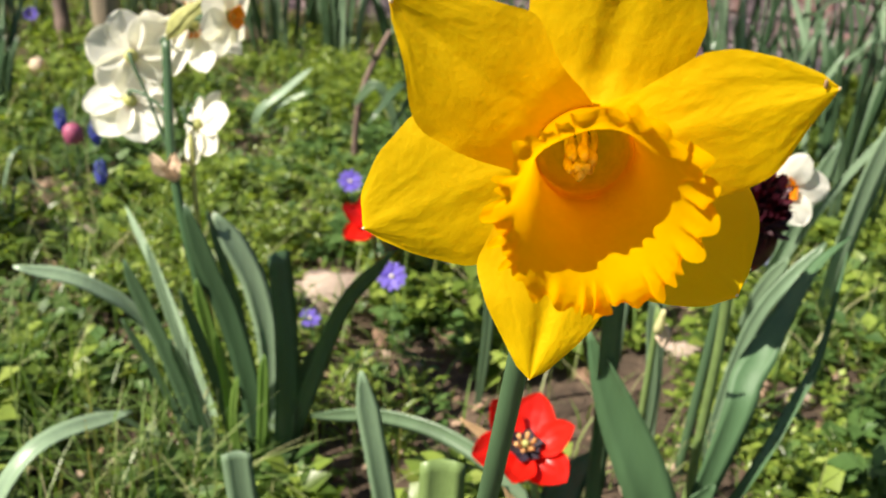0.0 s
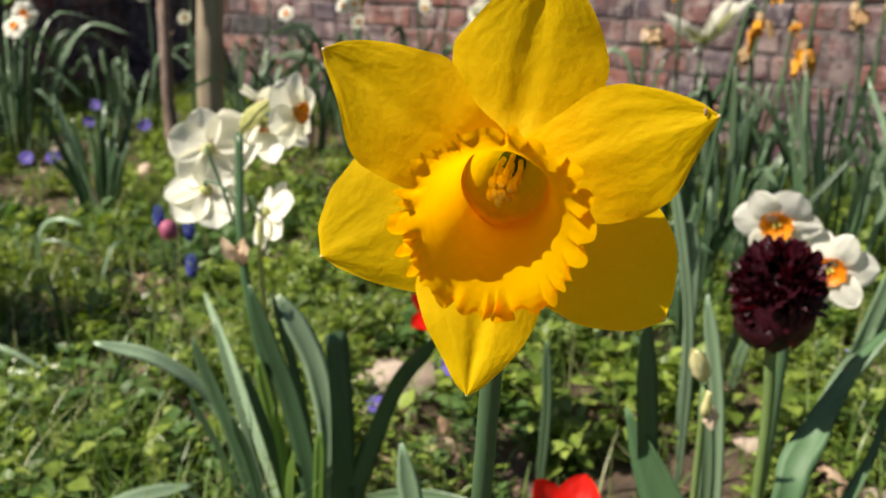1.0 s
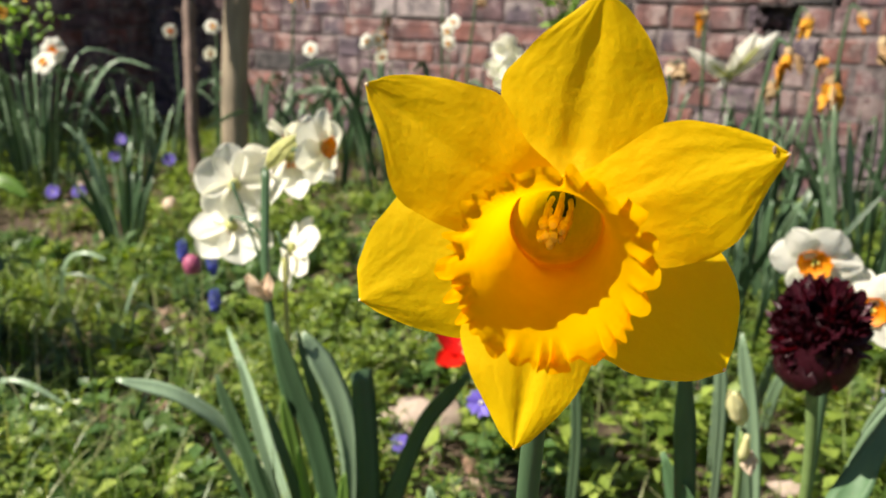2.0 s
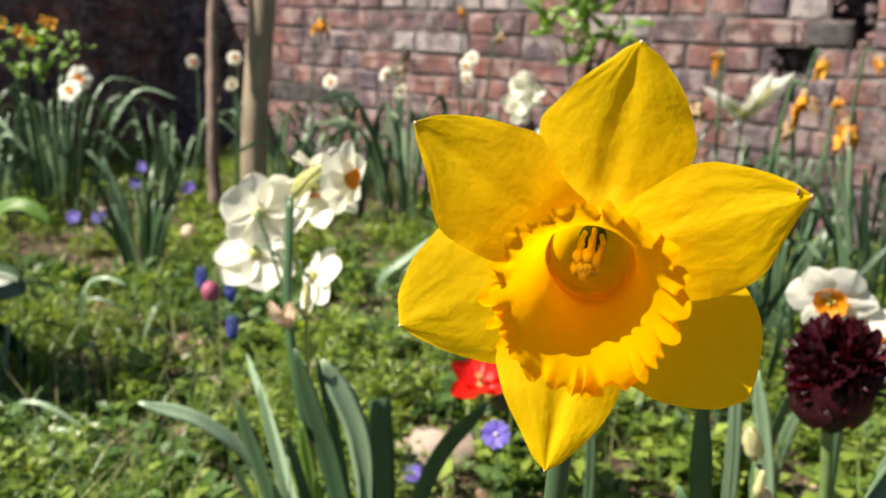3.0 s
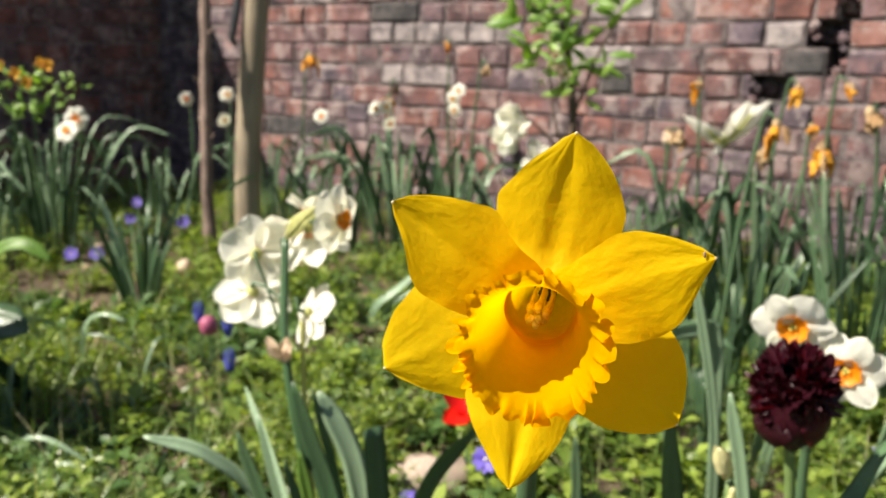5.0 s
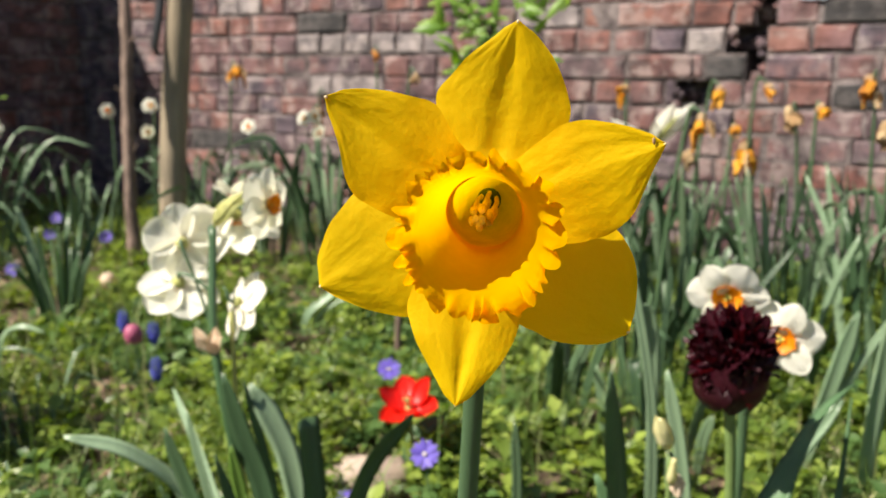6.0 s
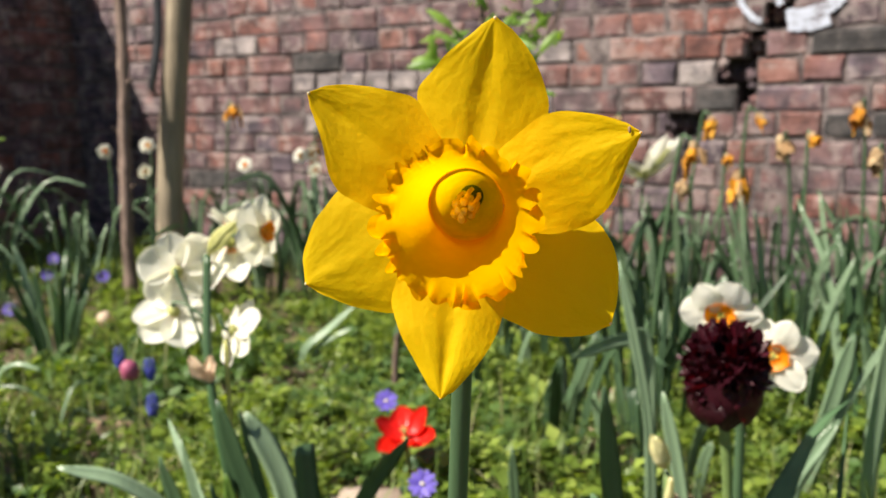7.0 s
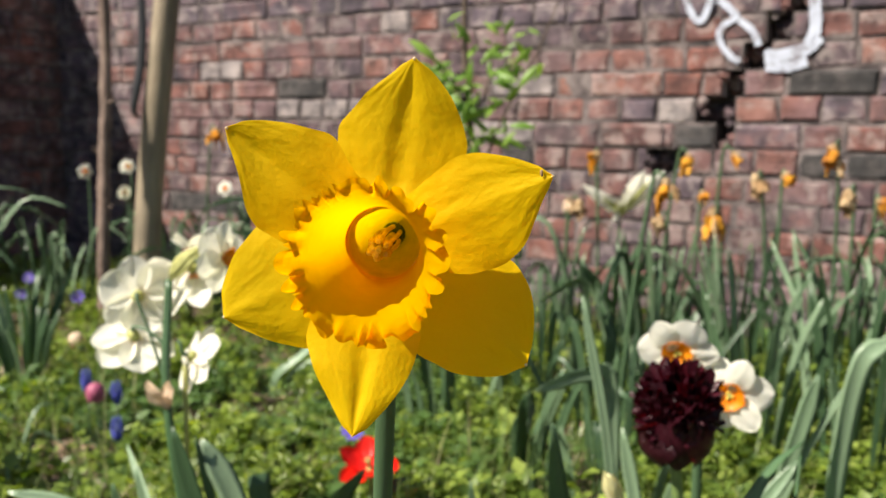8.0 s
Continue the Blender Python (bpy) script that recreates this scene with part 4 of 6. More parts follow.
def orange_eyed():
    """The narcissus with white petals and an orange eye beside the dark tulip."""
    t = Thing("narcissus_plant", (0.30, 0.53, 0.0), "white narcissus with orange cups, two flowers on one stem", "narcissus")
    node = (0.300, 0.500, 0.400)
    t.part("stem", tube([(0.305, 0.53, -0.02), (0.308, 0.52, 0.2), (0.302, 0.505, 0.36), node], [0.0052, 0.005, 0.0044, 0.004], 12, 30, 0.8), STEM)
    floret(t, (0.2690, 0.480, 0.4075), (-0.36, -0.90, -0.16), 0.039, 0.0115, 0.0080, WHITE, ORANGE, 1.12, 0.02, 0.80, 3, node, nu=20, bowl=0.14, tilt=0.45, odd=0.84)
    floret(t, (0.3130, 0.462, 0.3725), (-0.50, -0.84, -0.10), 0.040, 0.0115, 0.0080, WHITE, ORANGE, 0.15, 0.02, 0.78, 6, node, nu=20, bowl=0.14, tilt=0.45, odd=0.84)
    t.part("sheath", tepal((0.302, 0.505, 0.365), (0.308, 0.518, 0.392), (0.2, 0.9, 0.1), 0.012, (0.45, 0.4), 0.1, 0.5), DRY)
    for p, w in (([(0.34, 0.55, -0.02), (0.37, 0.56, 0.17), (0.43, 0.56, 0.27)], 0.016), ([(0.28, 0.55, -0.02), (0.27, 0.57, 0.18), (0.25, 0.58, 0.30)], 0.015)):
        t.part("leaf", blade(p, w, "strap", 18, (0, -1, 0.2), (10, 30)), GLAUC)
    return t


orange_eyed()


# ---------------------------------------------------------------- tulips
def fringed_tulip():
    t = Thing("tulip", (0.245, 0.39, 0.0), "dark maroon fringed double tulip on a pale green stem", "tulip")
    c = V(0.231, 0.366, 0.343)
    t.part("stem", tube([(0.250, 0.392, -0.02), (0.246, 0.385, 0.14), (0.238, 0.370, 0.28), tuple(c + V(0, 0, 0.006))], [0.0046, 0.0044, 0.0042, 0.0045], 12, 30), FRESHSTEM)
    rng = random.Random(5)
    bloom = t.part("bloom", lump(c + V(0, 0, 0.034), 0.021, (1, 1, 1.4), 3, 0.1, 12, 18), MAROON)
    # outer cup petals
    for k in range(6):
        th = k * math.pi / 3 + 0.3
        vs, fs = [], []
        nu, nv = 14, 14
        top = 0.040 + 0.006 * math.sin(k * 2.3) - (0.018 if 2.6 < th < 4.3 else 0.0)
        for i in range(nu + 1):
            u = i / nu
            r = 0.0275 * math.sin(min(1.0, 0.10 + u * 0.95) * math.pi * 0.58) ** 0.58 + 0.0012 * (k % 2)
            hw = 0.95 * math.sin(min(1, 0.10 + u * 0.9) * math.pi / 2)
            for j in range(nv + 1):
                v = j / nv * 2 - 1
                a = th + v * hw
                fr = (0.005 * (1 if j % 2 else -0.6) + rng.uniform(-0.003, 0.004)) * max(0, (u - 0.8) / 0.2)
                rr = r + 0.0012 * noise.noise((u * 4, v * 4, k)) + rng.uniform(-0.002, 0.003) * max(0, (u - 0.8) / 0.2)
                vs.append(c + V(math.cos(a) * rr, math.sin(a) * rr, 0.002 + top * u * (1 - 0.12 * v * v) + fr))
        for i in range(nu):
            for j in range(nv):
                b = i * (nv + 1) + j
                fs.append((b, b + 1, b + nv + 2, b + nv + 1))
        t.part("petal", (np.array(vs), fs), MAROON, bloom)
    # ragged fringed inner petals, curled over the dome
    for k in range(150):
        th = rng.uniform(0, 2 * math.pi)
        ph = rng.uniform(0.0, 1.0) ** 0.6 * 1.62
        if k >= 110:
            th, ph = rng.uniform(2.6, 4.3), rng.uniform(1.4, 2.15)
        o = V(math.cos(th) * math.sin(ph), math.sin(th) * math.sin(ph), math.cos(ph))
        b = c + V(0, 0, 0.044) + o * V(0.0225, 0.0235, 0.030 if k < 110 else 0.034) - V(0.0006, 0, 0)
        tang = unit(np.cross(o, (rng.uniform(-1, 1), rng.uniform(-1, 1), rng.uniform(-1, 1))))
        up = unit(o * rng.uniform(0.0, 0.6) + np.cross(tang, o) * rng.uniform(-1.0, 1.0) + V(0, 0, 0.35))
        side = unit(np.cross(up, o) + tang * 0.15)
        ln, w = (rng.uniform(0.010, 0.016), rng.uniform(0.020, 0.032)) if k < 110 else (rng.uniform(0.008, 0.013), rng.uniform(0.012, 0.020))
        vs, fs = [], []
        nu, nv = 5, 12
        for i in range(nu + 1):
            u = i / nu
            for j in range(nv + 1):
                v = j / nv * 2 - 1
                fr = (rng.uniform(0.0, 0.0018) if j % 2 else -0.0010) * max(0, (u - 0.6) / 0.4)
                fold = 0.0048 * math.sin(v * 7 + k) * u + 0.003 * noise.noise((u * 3 + k, v * 3, 1))
                vs.append(b + up * (ln * u * (1 - 0.25 * v * v) + fr) + side * w / 2 * v * (0.5 + 0.6 * u) + o * (fold - 0.003 * (1 - u)))
        for i in range(nu):
            for j in range(nv):
                e = i * (nv + 1) + j
                fs.append((e, e + 1, e + nv + 2, e + nv + 1))
        t.part("fringed_petal", (np.array(vs), fs), MAROON, bloom)
    t.part("leaf", blade([(0.240, 0.385, 0.0), (0.236, 0.350, 0.12), (0.254, 0.350, 0.218), (0.263, 0.361, 0.246), (0.279, 0.373, 0.263), (0.296, 0.386, 0.284), (0.337, 0.420, 0.318), (0.371, 0.436, 0.337)], 0.026, "lance", 44, (-0.6, -0.75, 0.25), (-50, 60), 0.18, 0.0014), TULEAF, None, "broad blue-green twisted leaf")
    t.part("leaf", blade([(0.250, 0.385, 0.0), (0.280, 0.350, 0.15), (0.318, 0.370, 0.215), (0.340, 0.387, 0.252), (0.361, 0.421, 0.330)], 0.011, "lance", 22, (-0.3, -0.9, 0.2), (30, 70), 0.3, 0.0014), TULEAF)
    t.part("leaf", blade([(0.222, 0.365, 0.0), (0.196, 0.335, 0.13), (0.158, 0.347, 0.225), (0.125, 0.359, 0.297)], 0.042, "lance", 26, (-0.35, -0.9, 0.3), (-10, 25), 0.22, 0.0014), TULEAF, None, "broad upright blue-green leaf")
    t.part("leaf", blade([(0.23, 0.38, 0.0), (0.215, 0.34, 0.10), (0.235, 0.325, 0.17)], 0.040, "lance", 20, (0.3, -0.9, 0.3), (10, 40), 0.25, 0.0014), TULEAF)
    return t


FRESHSTEM = leafy("pale_stem", [(0, (0.16, 0.24, 0.08)), (1, (0.18, 0.26, 0.09))], 0.4, 0.1, None, 40, 0.3, 240)
fringed_tulip()


def open_tulip(base, c, axis, size, label, heart=True, seed=1):
    """A wide open red tulip."""
    t = Thing("tulip", base, label, "tulip")
    c = V(*c)
    x, y, a = frame_of(axis)
    mid = (V(*base) + c) / 2 + V(0.006, 0.004, 0.01)
    t.part("stem", tube([base, tuple(mid), tuple(c - a * size * 0.15)], [0.004, 0.004, 0.0035], 10, 20), FRESHSTEM)
    fl = t.part("flower", lump(c - a * size * 0.05, size * 0.12, (1, 1, 1), 1, 0.1, 6, 9), BLACKISH if heart else SHEATH)
    for k in range(6):
        th = k * math.pi / 3 + seed
        o = x * math.cos(th) + y * math.sin(th)
        tip = c + o * size * (0.80 + 0.1 * (k % 2)) + a * size * (0.62 - 0.35 * (k % 2) + 0.15 * noise.noise((k * 1.7, seed, 2)))
        p = t.part("petal", tepal(c + o * size * 0.05, tip, a - o * 0.4, size * (0.74 if k % 2 else 0.58), (0.52, 0.5), -0.12, -0.35, 0.0003, 0.001, 16, 13, seed + k, 0.3), RED, fl)
        if heart:
            t.part("blotch", tepal(c + o * size * 0.08 + a * 0.002, c + o * size * 0.30 + a * (0.002 + size * 0.16), a - o * 0.3, size * 0.22, (0.5, 0.6), -0.05, -0.3, 0, 0, 5, 5, k, 0.5), BLACKISH, p)
        if heart or k < 3:
            e = c + o * size * (0.16 if heart else 0.09) + a * size * 0.34
            t.part("stamen", tube([tuple(c + o * size * 0.05), tuple((c + e) / 2), tuple(e)], [0.0012, 0.0014, 0.0020], 7, 8), TANSTAMEN, fl)
    t.part("pistil", tube([tuple(c), tuple(c + a * size * 0.16), tuple(c + a * size * 0.3)], [0.002, 0.0022, 0.003], 8, 8), SHEATH, fl)
    return t


t = open_tulip((0.118, 0.385, 0.0), (0.092, 0.386, 0.163), (-0.12, -0.46, 0.80), 0.052, "open scarlet tulip with a black heart and yellow stamens", True, 0.35)
t.part("leaf", blade([(0.11, 0.39, 0.0), (0.13, 0.40, 0.09), (0.165, 0.42, 0.13)], 0.035, "lance", 18, (0, -0.8, 0.5), (0, 20), 0.25), TULEAF, None, "dark green leaf")
t.part("leaf", blade([(0.118, 0.39, 0.0), (0.08, 0.43, 0.12), (0.045, 0.45, 0.150)], 0.013, "lance", 18, (0, -0.8, 0.5), (0, 20), 0.25), BROWNED, None, "withered brown leaf tip")
t2 = open_tulip((-0.02, 0.93, 0.0), (-0.014, 0.925, 0.124), (-0.15, -0.45, 0.85), 0.054, "open red tulip low among the weeds", False, 0.9)
t2.part("leaf", blade([(-0.02, 0.93, 0.0), (0.0, 0.94, 0.07), (0.04, 0.95, 0.10)], 0.03, "lance", 14, (0, -0.8, 0.5), (0, 20), 0.25), TULEAF)


# ---------------------------------------------------------------- small flowers on the ground
def anemone(x, y, z, mat, axis, size, label):
    t = Thing("anemone", (x, y, 0.0), label, "anemone", "blue anemones in the bed")
    t.part("stem", tube([(x, y, ground_z(x, y) - 0.01), (x + 0.004, y, z * 0.6), (x, y, z)], [0.0013, 0.0012, 0.0011], 7, 10), STEM)
    ax, ay, a = frame_of(axis)
    c = V(x, y, z)
    fl = t.part("flower", lump(c + a * 0.002, size * 0.16, (1, 1, 0.8), 2, 0.3, 6, 9), CREAM)
    for k in range(11):
        th = k * 2 * math.pi / 11 + x * 9
        o = ax * math.cos(th) + ay * math.sin(th)
        t.part("petal", tepal(tuple(c + o * size * 0.08), tuple(c + o * size + a * size * (0.10 + 0.15 * (k % 2))), a, size * 0.42, (0.6, 0.7), 0.04, 0.15, 0.0002, 0.0003, 8, 5, k, 0.4), mat, fl)
    for k in range(3):
        th = k * 2.1 + y
        o = V(math.cos(th), math.sin(th), 0)
        b = V(x, y, z * 0.55)
        t.part("leaf", tepal(tuple(b), tuple(b + o * 0.03 + V(0, 0, -0.004)), (0, 0, 1), 0.02, (0.6, 0.4), 0.05, 0.2, 0.0004, 0.001, 8, 6, k), WEEDD)
    return t


for x, y, z, m, ax, s in (
    (0.0045, 0.801, 0.109, VIOLET, (-0.05, -0.75, 0.6), 0.020), (-0.102, 0.826, 0.034, VIOLET, (0.2, -0.5, 0.8), 0.015),
    (0.590, 0.930, 0.045, LILAC, (-0.2, -0.6, 0.7), 0.024), (-0.043, 1.094, 0.121, VIOLET, (0.1, -0.7, 0.7), 0.020),
    (-1.03, 2.05, 0.075, VIOLET, (0.2, -0.8, 0.5), 0.020), (-1.10, 2.05, 0.075, VIOLET, (0.2, -0.8, 0.5), 0.020),
    (-0.93, 2.50, 0.070, VIOLET, (0.2, -0.8, 0.5), 0.022), (-0.86, 2.55, 0.085, LILAC, (0.2, -0.8, 0.5), 0.022),
    (-1.12, 2.62, 0.11, VIOLET, (0.2, -0.8, 0.5), 0.020), (-1.10, 2.50, 0.08, VIOLET, (0.2, -0.8, 0.5), 0.020),
    (-0.13, 1.55, 0.035, VIOLET, (0.2, -0.8, 0.5), 0.014)):
    anemone(x, y, z, m, ax, s, "violet-blue daisy-like anemone on a short stem" if m is VIOLET else "pale lilac daisy-like anemone with a cream centre")


def grape_hyacinth(x, y, z, h, seed):
    t = Thing("grape_hyacinth", (x, y, 0.0), "deep blue grape hyacinth spike among weeds", "grape hyacinth", "grape hyacinths")
    t.part("stem", tube([(x, y, -0.01), (x + 0.003, y, z * 0.5), (x, y, z + h)], [0.0018, 0.0017, 0.001], 7, 10), STEM)
    rng = random.Random(seed)
    bells = []
    for i in range(46):
        u = (i + 0.5) / 46
        th = i * 2.4
        r = 0.0085 * math.sin(math.pi * (0.16 + 0.76 * (1 - u))) ** 0.7
        bells.append(lump((x + math.cos(th) * r, y + math.sin(th) * r, z + h * u + rng.uniform(-0.001, 0.001)), 0.0029 * (1.15 - 0.5 * u), (1, 1, 1.3), seed + i, 0.15, 5, 7))
    t.part("flower_spike", join(*bells), BLUE, None, "spike of tiny blue bells")
    for k in range(4):
        a = seed + k * 1.7
        t.part("leaf", blade([(x, y, 0), (x + 0.03 * math.cos(a), y + 0.03 * math.sin(a), 0.05), (x + 0.07 * math.cos(a), y + 0.07 * math.sin(a), 0.06)], 0.005, "strap", 9), BLADE)
    return t


grape_hyacinth(-0.538, 1.343, 0.118, 0.040, 1)
grape_hyacinth(-0.472, 1.300, 0.108, 0.038, 2)
grape_hyacinth(-0.452, 1.227, 0.062, 0.042, 3)
t = Thing("fritillary", (-0.505, 1.30, 0.0), "dusky pink nodding bell flower on a thin stem", "fritillary")
t.part("stem", tube([(-0.505, 1.30, -0.01), (-0.507, 1.305, 0.09), (-0.506, 1.302, 0.150), (-0.506, 1.292, 0.148)], [0.0016, 0.0015, 0.0012, 0.0012], 7, 16), STEM)
bell = t.part("flower", cup_geo(V(-0.506, 1.292, 0.148), (0, -0.1, -1), [(0.0, 0.002), (0.003, 0.010), (0.010, 0.0155), (0.020, 0.0165), (0.030, 0.0135), (0.034, 0.0110)], 6, 0.001, 36, 2), PINK)
for k in range(6):
    th = k * math.pi / 3
    o = V(math.cos(th), math.sin(th), 0)
    t.part("petal", tepal(tuple(V(-0.506, 1.292, 0.146) + o * 0.006), tuple(V(-0.506, 1.292, 0.112) + o * 0.013), tuple(o), 0.016, (0.5, 0.6), 0.16, 0.4, 0.0003, 0.0003, 8, 7, k), PINK, bell)
t.part("leaf", blade([(-0.505, 1.30, 0.02), (-0.52, 1.28, 0.06), (-0.54, 1.26, 0.07)], 0.006, "strap", 8), BLADE)

# the closed bud beside the fringed tulip
t = Thing("narcissus_bud", (0.205, 0.43, 0.0), "pale yellow narcissus bud with a dry sheath on a thin stem", "narcissus bud")
t.part("stem", tube([(0.208, 0.43, -0.02), (0.207, 0.425, 0.15), (0.203, 0.417, 0.285)], [0.0036, 0.0034, 0.0028], 10, 20), FRESHSTEM)
b = t.part("bud", tube([(0.200, 0.415, 0.291), (0.196, 0.412, 0.300), (0.192, 0.410, 0.312), (0.189, 0.408, 0.321)], [0.003, 0.0070, 0.0068, 0.002], 14, 18), BUDC)
for k in range(3):
    th = k * 2.1
    t.part("petal", tepal((0.200 + 0.004 * math.cos(th), 0.415 + 0.004 * math.sin(th), 0.292), (0.188 + 0.004 * math.cos(th), 0.408 + 0.004 * math.sin(th), 0.323), (math.cos(th), math.sin(th), 0.2), 0.011, (0.5, 0.6), 0.12, 0.5, 0.0003, 0.0006, 12, 9, k), BUDC, b)
t.part("small_bud", tube([(0.205, 0.420, 0.255), (0.204, 0.413, 0.265), (0.204, 0.409, 0.284)], [0.002, 0.0045, 0.002], 10, 12), BUDC)
t.part("dry_sheath", tepal((0.207, 0.420, 0.268), (0.212, 0.412, 0.245), (0, -1, 0.1), 0.014, (0.5, 0.5), 0.12, 0.5, 0.0006, 0.003, seed=2), DRY, None, "dry papery sheath")
t.part("leaf", blade([(0.225, 0.46, -0.02), (0.232, 0.47, 0.15), (0.222, 0.48, 0.26)], 0.014, "strap", 16, (0, -1, 0), (0, 10)), BLADE)


# ---------------------------------------------------------------- single leaves near the camera
def leaf_group(name, base, label, items):
    t = Thing(name, base, label, "leaves")
    for p, w, m, tw, cut in items:
        t.part("leaf", blade(p, w, "strap", 20, (0, -0.9, 0.4), (tw * 0.3, tw), 0.16, 0.0012, cut), m)
    return t


leaf_group("narcissus_leaves", (-0.36, 0.42, 0), "pale grey-green narcissus leaf bent across the bed", [([(-0.40, 0.40, 0.02), (-0.335, 0.45, 0.126), (-0.261, 0.517, 0.120)], 0.019, GLAUC, 60, False)])
leaf_group("cut_leaves", (-0.14, 0.40, 0), "trimmed blunt narcissus leaves standing in the soil", [
    ([(-0.138, 0.41, -0.02), (-0.146, 0.405, 0.08), (-0.151, 0.406, 0.156)], 0.026, GLAUC, 5, True),
    ([(-0.005, 0.36, -0.02), (-0.030, 0.357, 0.15), (-0.048, 0.365, 0.262)], 0.019, GLAUC, 8, False),
    ([(0.004, 0.27, -0.02), (0.002, 0.258, 0.16), (0.004, 0.266, 0.256)], 0.031, FRESHSTEM, 4, True)])
leaf_group("fallen_leaf", (0.03, 0.46, 0), "dark green narcissus leaf lying over the weeds", [([(0.125, 0.372, 0.085), (0.05, 0.44, 0.125), (-0.02, 0.49, 0.124), (-0.095, 0.54, 0.09)], 0.016, BLADE, 15, False)])
leaf_group("narcissus_leaves", (0.17, 0.38, 0), "upright grey-green narcissus leaves behind the daffodil", [
    ([(0.165, 0.40, -0.02), (0.150, 0.37, 0.2), (0.121, 0.312, 0.40)], 0.016, BLADE, 10, False),
    ([(0.10, 0.66, -0.02), (0.105, 0.65, 0.12), (0.10, 0.64, 0.22)], 0.012, BLADE, 20, False),
    ([(0.27, 0.67, -0.02), (0.262, 0.665, 0.22), (0.228, 0.683, 0.42)], 0.012, GLAUC, 12, False),
    ([(0.30, 0.78, 0.0), (0.29, 0.77, 0.28), (0.255, 0.762, 0.305), (0.190, 0.76, 0.285)], 0.018, GLAUC, 30, False)])
leaf_group("narcissus_leaves", (0.56, 0.80, 0), "broad pale grey-green bent narcissus leaves", [
    ([(0.54, 0.88, -0.02), (0.563, 0.85, 0.14), (0.592, 0.837, 0.280)], 0.026, GLAUC, 10, False),
    ([(0.60, 0.80, -0.02), (0.585, 0.762, 0.17), (0.594, 0.742, 0.315), (0.63, 0.74, 0.35)], 0.026, GLAUC, 15, False),
    ([(0.52, 0.86, -0.02), (0.60, 0.84, 0.2), (0.70, 0.82, 0.37)], 0.010, GLAUC, 25, False),
    ([(0.46, 0.75, -0.02), (0.47, 0.74, 0.10), (0.49, 0.72, 0.17)], 0.018, GLAUC, 25, False)])
leaf_group("bent_leaf", (-1.05, 1.65, 0), "bright green leaf arching over the weeds", [([(-1.22, 1.66, 0.05), (-1.10, 1.65, 0.17), (-1.02, 1.64, 0.20), (-0.955, 1.63, 0.165)], 0.035, FRESH, 30, False)])
leaf_group("arching_leaves", (-0.82, 1.36, 0), "thin grey-green leaves arching over the weeds", [
    ([(-0.80, 1.36, -0.01), (-0.82, 1.35, 0.10), (-0.87, 1.34, 0.12), (-0.94, 1.33, 0.07)], 0.008, GLAUC, 40, False),
    ([(-0.79, 1.37, -0.01), (-0.77, 1.36, 0.10), (-0.73, 1.35, 0.13), (-0.68, 1.34, 0.12)], 0.009, GLAUC, 30, False),
    ([(-0.81, 1.34, -0.01), (-0.84, 1.32, 0.08), (-0.85, 1.30, 0.15)], 0.008, GLAUC, 20, False),
    ([(-0.83, 1.38, -0.01), (-0.80, 1.36, 0.07), (-0.73, 1.34, 0.09), (-0.66, 1.33, 0.06)], 0.007, BLADE, 40, False),
    ([(-0.78, 1.33, -0.01), (-0.76, 1.32, 0.08), (-0.75, 1.30, 0.12)], 0.010, BLADE, 20, False)])
leaf_group("arching_leaves", (-0.70, 0.93, 0), "pale narrow leaves bowed low over the soil", [
    ([(-0.74, 0.95, 0.0), (-0.70, 0.94, 0.060), (-0.65, 0.93, 0.068), (-0.585, 0.92, 0.035)], 0.008, GLAUC, 40, False),
    ([(-0.68, 0.90, 0.0), (-0.63, 0.89, 0.045), (-0.58, 0.885, 0.048), (-0.52, 0.88, 0.020)], 0.008, GLAUC, 40, False)])
leaf_group("broad_leaf", (-0.80, 1.13, 0), "broad dark green leaf at the bed's edge", [([(-0.95, 1.16, 0.10), (-0.86, 1.14, 0.18), (-0.76, 1.12, 0.175)], 0.07, BLADE, 30, False), ([(-0.80, 1.2, 0.0), (-0.83, 1.15, 0.1), (-0.90, 1.1, 0.16)], 0.03, BLADE, 20, False)])


leaf_group("bent_leaf", (-0.226, 1.664, 0), "pale fading narcissus leaf leaning over the weeds", [([(-0.24, 1.67, -0.01), (-0.226, 1.664, 0.05), (-0.173, 1.664, 0.093), (-0.111, 1.664, 0.147)], 0.020, GLAUC, 40, False), ([(-0.235, 1.68, -0.01), (-0.19, 1.66, 0.06), (-0.12, 1.65, 0.10)], 0.010, GLAUC, 20, False)])
t = Thing("dead_stalk", (-0.03, 1.465, 0.0), "bare brown dead stalk curving up from the soil", "stalk")
t.part("stalk", tube([(-0.028, 1.465, -0.02), (-0.024, 1.465, 0.09), (-0.008, 1.465, 0.17), (0.018, 1.465, 0.23), (0.039, 1.465, 0.273)], [0.0075, 0.0070, 0.0062, 0.0058, 0.0040], 9, 24), BARK)
t.part("snag", tube([(0.010, 1.465, 0.215), (0.004, 1.455, 0.238), (0.006, 1.450, 0.252)], [0.0040, 0.0030, 0.0018], 7, 8), BARK)


